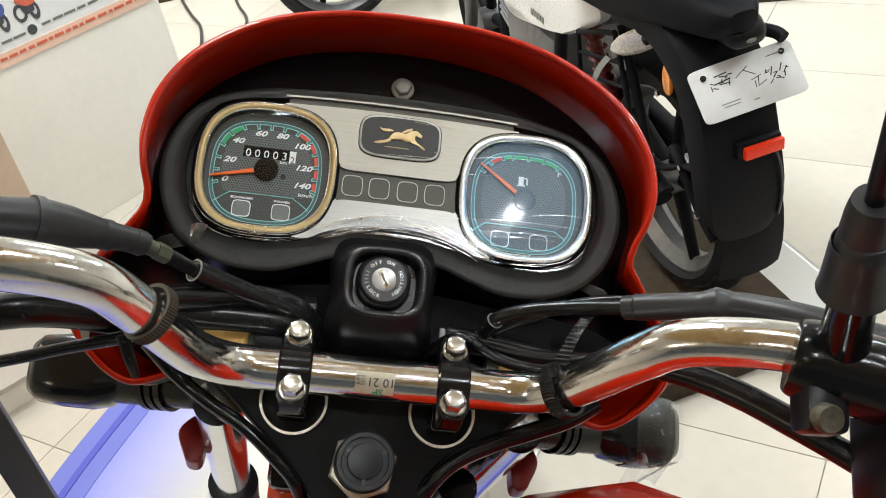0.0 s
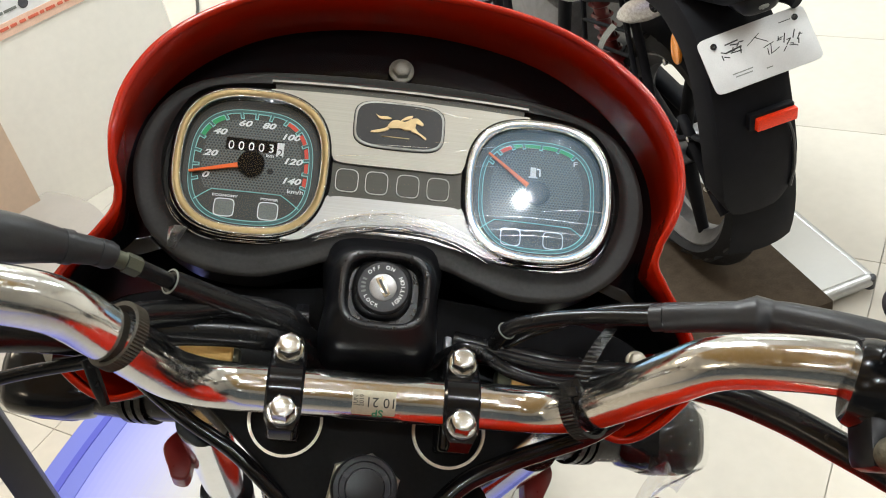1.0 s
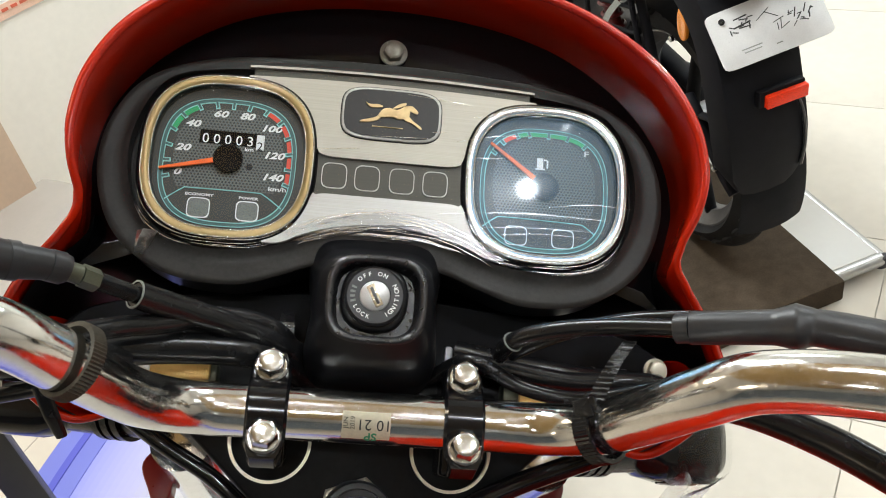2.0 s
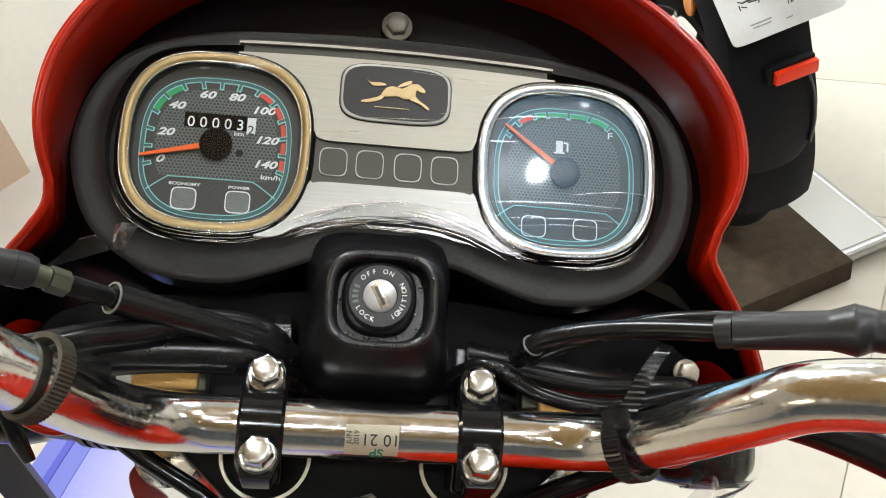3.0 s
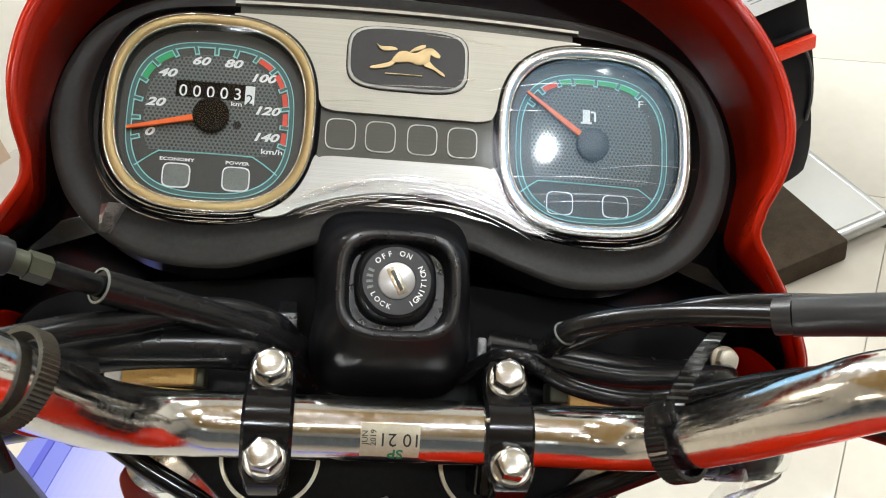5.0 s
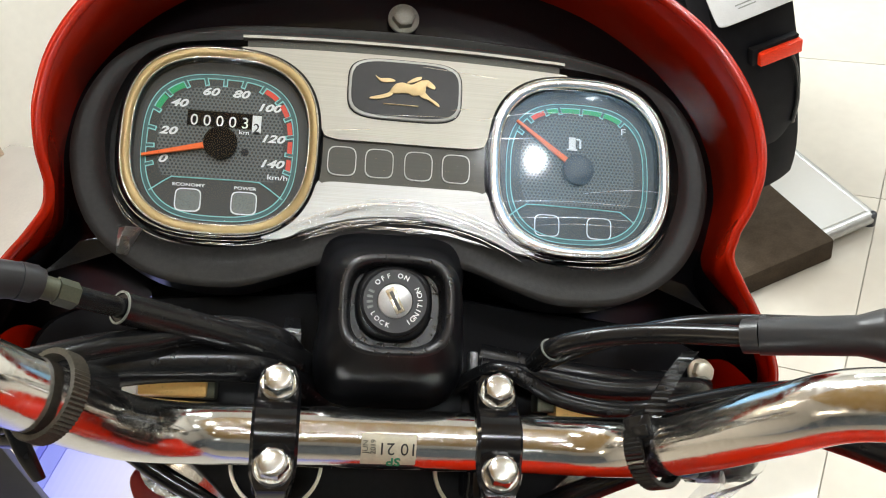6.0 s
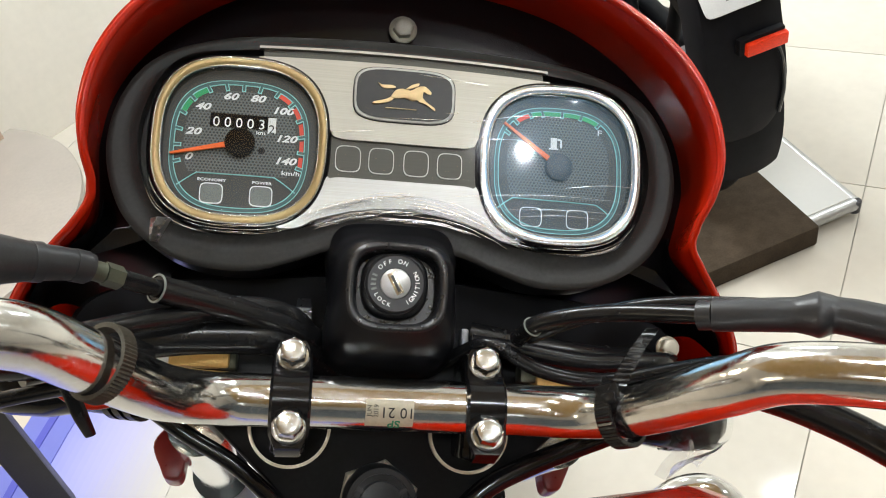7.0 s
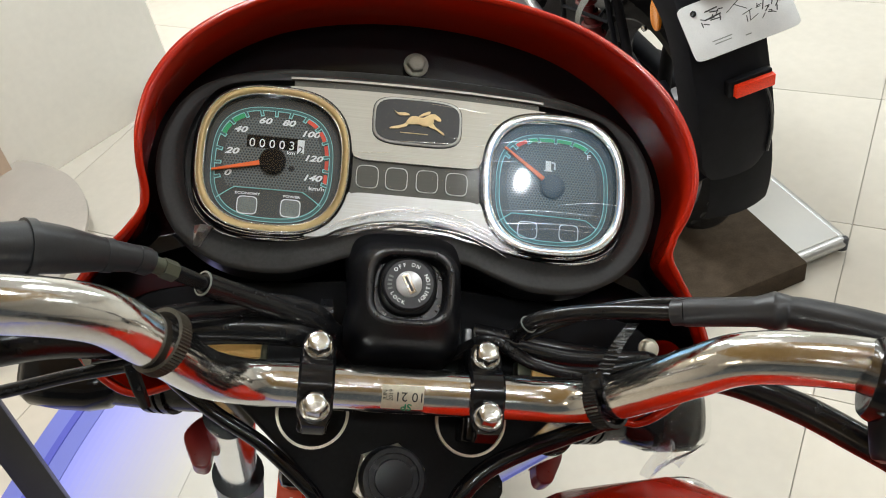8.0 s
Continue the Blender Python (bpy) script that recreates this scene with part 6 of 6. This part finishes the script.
for x in (-0.084, 0.080):
    wp("plate_screw", turned([(0.006, 0.003), (0.006, 0.006), (0.003, 0.007)], 16), RUBBER, "", plate, PL @ pose(x, 0.036, 0))
marks = [(-0.055, 0.036, 0.032, 0.0035, 4), (-0.050, 0.030, 0.020, 0.003, -12), (-0.056, 0.020, 0.040, 0.004, 6), (-0.052, 0.014, 0.026, 0.003, -4), (-0.010, 0.026, 0.040, 0.002, 28), (0.006, 0.020, 0.032, 0.002, -38), (0.016, 0.004, 0.026, 0.002, 12), (0.018, -0.006, 0.024, 0.002, 72), (0.026, -0.012, 0.022, 0.002, 20), (0.010, -0.010, 0.016, 0.002, 80), (0.052, 0.006, 0.022, 0.003, 64), (0.058, -0.004, 0.018, 0.003, 40), (0.074, 0.008, 0.020, 0.003, 58), (0.082, 0.000, 0.018, 0.003, 46), (0.078, -0.010, 0.012, 0.003, 70), (0.066, 0.040, 0.028, 0.002, 0)]
random.seed(21)
marks += [(random.uniform(0.03, 0.095), random.uniform(-0.018, 0.016), random.uniform(0.008, 0.014), 0.0022, random.uniform(-70, 80)) for i in range(9)]
marks += [(random.uniform(-0.085, -0.030), random.uniform(0.008, 0.034), random.uniform(0.008, 0.014), 0.0028, random.uniform(-60, 90)) for i in range(8)]
for x, y, l, w, a in marks:
    wp("ink_bar", block(l * 0.85, w * 0.75, 0.0006, at=(0, 0, 0)), INK, "", plate, PL @ pose(x * 0.9, y * 0.9, 0.0033, 0, 0, a))
for x, y, l in ((-0.055, -0.030, 0.040), (-0.055, -0.037, 0.034), (0.0, -0.042, 0.012)):
    wp("print_bar", block(l, 0.0022, 0.0006), LENS_GREY, "", plate, PL @ pose(x * 0.9, y * 0.9, 0.0033))
# hugger over the tyre, tail lamp and its mounting
hug = [[(x, 0.045 + (0.322 + 0.014 * (1 - (x / 0.075) ** 2)) * math.cos(a), 0.31 + (0.322 + 0.014 * (1 - (x / 0.075) ** 2)) * math.sin(a)) for x in np.linspace(-0.082, 0.075, 9)] for a in np.radians(np.linspace(48, 196, 24))]
wp("hugger", loft(hug + [[(q[0], q[1], q[2] - 0.004) for q in row] for row in hug[::-1]], closed=False), MATT_BLACK, "black inner mudguard over the tyre", smooth=50)
lamp_body = wp("tail_lamp", loft([[(-0.045 + q[0], y, 0.835 + dz + q[1]) for q in squircle(0, 0, w, h, 3, 28)] for y, w, h, dz in ((-0.20, 0.050, 0.026, 0.0), (-0.26, 0.048, 0.026, -0.010), (-0.288, 0.040, 0.020, -0.018), (-0.298, 0.026, 0.011, -0.020))]), BLACK, "dark smoked tail lamp", None, None, 60)
wp("lens_edge", sweep([(-0.080, -0.272, 0.818), (-0.045, -0.297, 0.814), (-0.010, -0.272, 0.818)], 0.005, 10, 6), LENS_GREY, "grey lens edge", lamp_body)
wtube("plate_bracket", [(0.015, -0.20, 0.79), (0.040, -0.25, 0.790), (0.046, -0.272, 0.784)], 0.013, MATT_BLACK, "black plate bracket end")
wp("flap_ridge", sweep([(0.000, -0.326, 0.575), (0.016, -0.3275, 0.530), (0.026, -0.3255, 0.460), (0.024, -0.319, 0.400)], 0.004, 8, 6), BLACK_EDGE, "", guard)
wp("tail_reflector", block(0.090, 0.016, 0.027, 0.003, at=(-0.030, -0.332, 0.588)), RED_LENS, "red rectangular tail reflector", guard)
wp("reflector_back", block(0.100, 0.016, 0.034, 0.003, at=(-0.036, -0.321, 0.592)), MATT_BLACK, "", guard)
wp("side_reflector", loft([[(-0.128 - 0.008 * k, -0.135 + q[0], 0.690 + q[1]) for q in squircle(0, 0, 0.017 * s, 0.036 * s, 2.4, 28)] for k, s in ((0, 1.0), (0.7, 1.0), (1, 0.85))]), AMBER, "amber oval side reflector", guard)
wp("reflector_bracket", block(0.03, 0.03, 0.06, 0.006, at=(-0.112, -0.135, 0.690)), MATT_BLACK, "", guard)

# tail, seat, side panel, tank
tail_rows = [(-0.30, 0.030, 0.020, 0.860), (-0.26, 0.060, 0.040, 0.855), (-0.15, 0.080, 0.055, 0.850), (0.05, 0.125, 0.070, 0.835), (0.30, 0.130, 0.070, 0.820)]
wp("tail", loft([[(q[0] - 0.065, y, zc + q[1]) for q in squircle(0, 0, w, h, 3, 32)] for y, w, h, zc in tail_rows]), MATT_BLACK, "black tail unit", smooth=55)
wp("grab_rail", sweep([(-0.14, 0.15, 0.90), (-0.14, -0.14, 0.92), (-0.07, -0.24, 0.93), (0.01, -0.14, 0.92), (0.04, 0.15, 0.90)], 0.014, 14, 8), MATT_BLACK, "black grab rail")
wp("seat", loft([[(q[0] - 0.045, y, zc + q[1]) for q in squircle(0, 0, w, h, 3, 32)] for y, w, h, zc in ((-0.22, 0.05, 0.02, 0.925), (-0.1, 0.09, 0.045, 0.915), (0.25, 0.13, 0.05, 0.88), (0.45, 0.11, 0.045, 0.85), (0.52, 0.06, 0.03, 0.85))]), RUBBER, "black stepped seat", smooth=55)
for s in (-1, 1):
    panel = [(0.30, 0.640), (0.42, 0.585), (0.60, 0.545), (0.80, 0.520), (0.86, 0.60), (0.80, 0.72), (0.60, 0.78), (0.36, 0.76), (0.22, 0.735), (0.20, 0.700)]
    loop = curve([(y, z, 0) for y, z in panel], 5, True)
    sp2 = loft([[(s * x, q[0] * f + 0.55 * (1 - f), q[1] * f + 0.66 * (1 - f)) for q in loop] for x, f in ((0.090, 1.0), (0.118, 1.0), (0.128, 0.94))])
    side = wp("side_panel", sp2, WHITE_PAINT, "white painted side panel", smooth=50)
    if s < 0:
        for k in range(5):
            wp("decal_bar", block(0.002, 0.012, 0.020, at=(-0.1295, 0.53 + 0.018 * k, 0.590 + 0.002 * (k % 2)), turn=pose(0, 0, 0, 15)), LENS_GREY, "", side)
wp("fuel_tank", loft([[(q[0], y, zc + q[1]) for q in squircle(0, 0, w, h, 2.6, 36)] for y, w, h, zc in ((0.44, 0.04, 0.03, 0.86), (0.50, 0.12, 0.09, 0.86), (0.70, 0.165, 0.13, 0.88), (0.90, 0.17, 0.13, 0.89), (1.02, 0.10, 0.08, 0.90), (1.06, 0.03, 0.02, 0.90))]), WHITE_PAINT, "white fuel tank", smooth=60)
# saree guard, frame, shock and stays
guard2 = wtube("saree_guard", [(-0.140, 0.285, 0.46), (-0.140, 0.278, 0.640), (-0.140, 0.26, 0.656), (-0.140, 0.10, 0.712), (-0.140, 0.075, 0.705), (-0.140, 0.030, 0.56), (-0.140, -0.035, 0.36)], 0.0065, MATT_BLACK, "dark grey metal saree guard")
for z0, z1 in ((0.598, 0.655), (0.540, 0.595), (0.475, 0.525)):
    wtube("rod", [(-0.141, 0.280, z0), (-0.141, 0.05, z1)], 0.0045, MATT_BLACK, "", guard2)
wtube("stay", [(-0.118, 0.090, 0.73), (-0.120, 0.010, 0.545), (-0.118, -0.045, 0.355)], 0.011, MATT_BLACK, "black seat stay")
wtube("guard_stay", [(-0.10, 0.06, 0.415), (-0.105, -0.06, 0.425), (-0.100, -0.155, 0.475), (-0.095, -0.27, 0.50)], 0.012, MATT_BLACK, "black mudguard stay", None, 12, 0.6)
wtube("guard_stay", [(-0.10, -0.10, 0.50), (-0.105, -0.150, 0.470), (-0.100, -0.225, 0.378), (-0.096, -0.27, 0.34)], 0.013, MATT_BLACK, "black mudguard stay", None, 12, 0.6)
for y, z in ((-0.152, 0.474), (-0.222, 0.383), (-0.06, 0.62)):
    wp("stay_bolt", turned([(0.007, 0), (0.007, 0.006), (0.004, 0.008)], 14), DULL_CHROME, "", None, pose(-0.112, y, z, 0, -90, 0))
wtube("swing_arm", [(-0.085, 0.52, 0.36), (-0.085, 0.25, 0.33), (-0.085, -0.02, 0.305)], 0.028, MATT_BLACK, "black swing arm", None, 14, 0.7)
wtube("swing_arm", [(0.085, 0.52, 0.36), (0.085, 0.25, 0.33), (0.085, -0.02, 0.305)], 0.028, MATT_BLACK, "black swing arm", None, 14, 0.7)
wtube("shock_absorber", [(-0.085, 0.335, 0.66), (-0.085, 0.20, 0.42)], 0.018, SHOCK_RED, "red shock absorber")
for k in range(8):
    c = np.array((-0.085, 0.335, 0.66)) * (1 - (0.1 + 0.1 * k)) + np.array((-0.085, 0.20, 0.42)) * (0.1 + 0.1 * k)
    wp("spring_coil", loft([[tuple(c + np.array((r * math.cos(a), r * math.sin(a), dz))) for a in np.linspace(0, 2 * math.pi, 16, endpoint=False)] for r, dz in ((0.022, -0.005), (0.028, 0.0), (0.022, 0.005))], (False, False)), SHOCK_RED, "")
wtube("chain_guard", [(-0.10, 0.45, 0.40), (-0.10, 0.10, 0.385), (-0.10, -0.07, 0.36)], 0.020, MATT_BLACK, "black chain cover", None, 12, 0.5)
wtube("silencer", [(0.10, 0.6, 0.24), (0.125, 0.28, 0.27), (0.13, 0.02, 0.33)], [0.025, 0.045, 0.045], MATT_BLACK, "black silencer", None, 18)
wp("engine", block(0.26, 0.36, 0.34, 0.04, at=(0, 0.66, 0.38)), GREY_METAL, "grey engine block")
for k in range(7):
    wp("fin", block(0.25, 0.17, 0.008, 0.002, at=(0, 0.80, 0.46 + 0.02 * k), turn=pose(0, 0, 0, 25)), GREY_METAL, "")
wtube("frame_tube", [(-0.10, 0.10, 0.78), (-0.11, 0.40, 0.66), (-0.10, 0.52, 0.40), (-0.09, 0.62, 0.22), (-0.08, 0.95, 0.24), (-0.04, 1.05, 0.70)], 0.018, MATT_BLACK, "black frame tube")
wtube("frame_tube", [(0.10, 0.10, 0.78), (0.11, 0.40, 0.66), (0.10, 0.52, 0.40), (0.09, 0.62, 0.22), (0.08, 0.95, 0.24), (0.04, 1.05, 0.70)], 0.018, MATT_BLACK, "black frame tube")
wtube("foot_peg_bracket", [(-0.13, 0.52, 0.46), (-0.135, 0.40, 0.42), (-0.15, 0.33, 0.34)], 0.014, METAL_TRIM, "grey cast foot peg bracket", None, 12, 0.6)
wtube("side_stand", [(-0.11, 0.55, 0.24), (-0.20, 0.52, 0.02), (-0.22, 0.50, 0.0)], 0.011, MATT_BLACK, "black side stand")
wtube("fork", [(-0.09, 1.06, 0.92), (-0.09, 1.29, 0.298)], 0.022, GREY_METAL, "front fork leg")
wtube("fork", [(0.09, 1.06, 0.92), (0.09, 1.29, 0.298)], 0.022, GREY_METAL, "front fork leg")
wtube("handlebar", [(-0.34, 0.90, 1.08), (-0.25, 0.97, 1.06), (-0.08, 1.05, 1.00), (0.08, 1.05, 1.00), (0.25, 0.97, 1.06), (0.34, 0.90, 1.08)], 0.014, MATT_BLACK, "black handlebar")
wp("headlamp", loft([[(q[0], y, 0.90 + q[1]) for q in squircle(0, 0, w, h, 2.6, 28)] for y, w, h in ((1.10, 0.06, 0.06), (1.16, 0.11, 0.12), (1.24, 0.09, 0.10), (1.27, 0.05, 0.05))]), WHITE_PAINT, "white headlamp cowl", smooth=60)
wp("front_mudguard", loft([[(x, 1.29 + 0.325 * math.cos(a), 0.298 + (0.325 + 0.012 * (1 - (x / 0.06) ** 2)) * math.sin(a)) for x in np.linspace(-0.06, 0.06, 7)] for a in np.radians(np.linspace(40, 165, 18))], closed=False), WHITE_PAINT, "white front mudguard")
for s in (-1, 1):
    wtube("indicator_stalk", [(s * 0.09, -0.10, 0.79), (s * 0.125, -0.035, 0.742)], 0.014, RUBBER, "black indicator stalk")
    ind_loops = []
    for t, r in ((0.0, 0.016), (0.10, 0.026), (0.35, 0.030), (0.65, 0.027), (0.88, 0.017), (1.0, 0.007)):
        c = np.array((s * 0.118, -0.050, 0.752)) * (1 - t) + np.array((s * 0.164, 0.046, 0.700)) * t
        ind_loops.append([tuple(c + np.array((s * 0.8 * q[0], 0.5 * q[0], q[1]))) for q in squircle(0, 0, r * 0.9, r, 2.4, 20)])
    wp("indicator_lens", loft(ind_loops), CLEAR_LENS, "clear tail indicator lens", smooth=60)
strap = loft([[(-0.150 - 0.01 * math.sin(3 * t), 0.10 + 0.09 * t + dx, 0.655 - 0.10 * t - 0.02 * t * t) for dx in (-0.012, 0.012)] for t in np.linspace(0, 1, 8)], closed=False)
wp("packing_strap", strap, LENS_GREY, "grey packing strap")

# a third machine further back
other = copy_thing(wb, Matrix.Translation((-0.80, 4.22, 0.0)) @ Matrix.Rotation(radians(-72), 4, "Z"))
other["label"] = "white motorcycle with black wheels, parked far behind on the tiles"

# dark mats on the floor further back
for x, y, a, sx, sy in ((-1.95, 5.25, 8, 1.1, 0.8), (1.62, 4.16, -10, 1.4, 0.9)):
    solo("floor_mat", block(sx, sy, 0.012, 0.003, at=(0, 0, 0.006)), CARPET, "dark brown floor mat lying on the tiles", "mat", pose(x, y, 0, 0, 0, a))

# thin black leads hanging to the floor
for pts in ([(-1.76, 4.95, 0.01), (-1.70, 4.80, 0.01), (-1.60, 4.58, 0.01), (-1.52, 4.42, 0.01), (-1.465, 4.20, 0.01), (-1.45, 4.05, 0.01)], [(-1.42, 4.80, 0.01), (-1.36, 4.62, 0.01), (-1.29, 4.45, 0.01), (-1.27, 4.30, 0.01), (-1.30, 4.10, 0.01)]):
    solo("cable", sweep(pts, 0.008, 10, 8), RUBBER, "thin black lead lying on the floor", "cable")


# ---------------------------------------------------------------- floor tiles
TS = 0.60
tile_me = finish(prism([(-TS / 2 + 0.0012, -TS / 2 + 0.0012, 0), (TS / 2 - 0.0012, -TS / 2 + 0.0012, 0), (TS / 2 - 0.0012, TS / 2 - 0.0012, 0), (-TS / 2 + 0.0012, TS / 2 - 0.0012, 0)], -0.006, 0.0, 0.0008), "tile", TILE)
for i in range(-9, 9):
    for j in range(-10, 9):
        at = TURN_TILES @ Matrix.Translation(((i + 0.5) * TS, (j + 0.5) * TS, 0))
        if -6.2 < at.translation.x < 6.2 and -5.7 < at.translation.y < 6.6:
            put(new("tile", tile_me), floor, at)
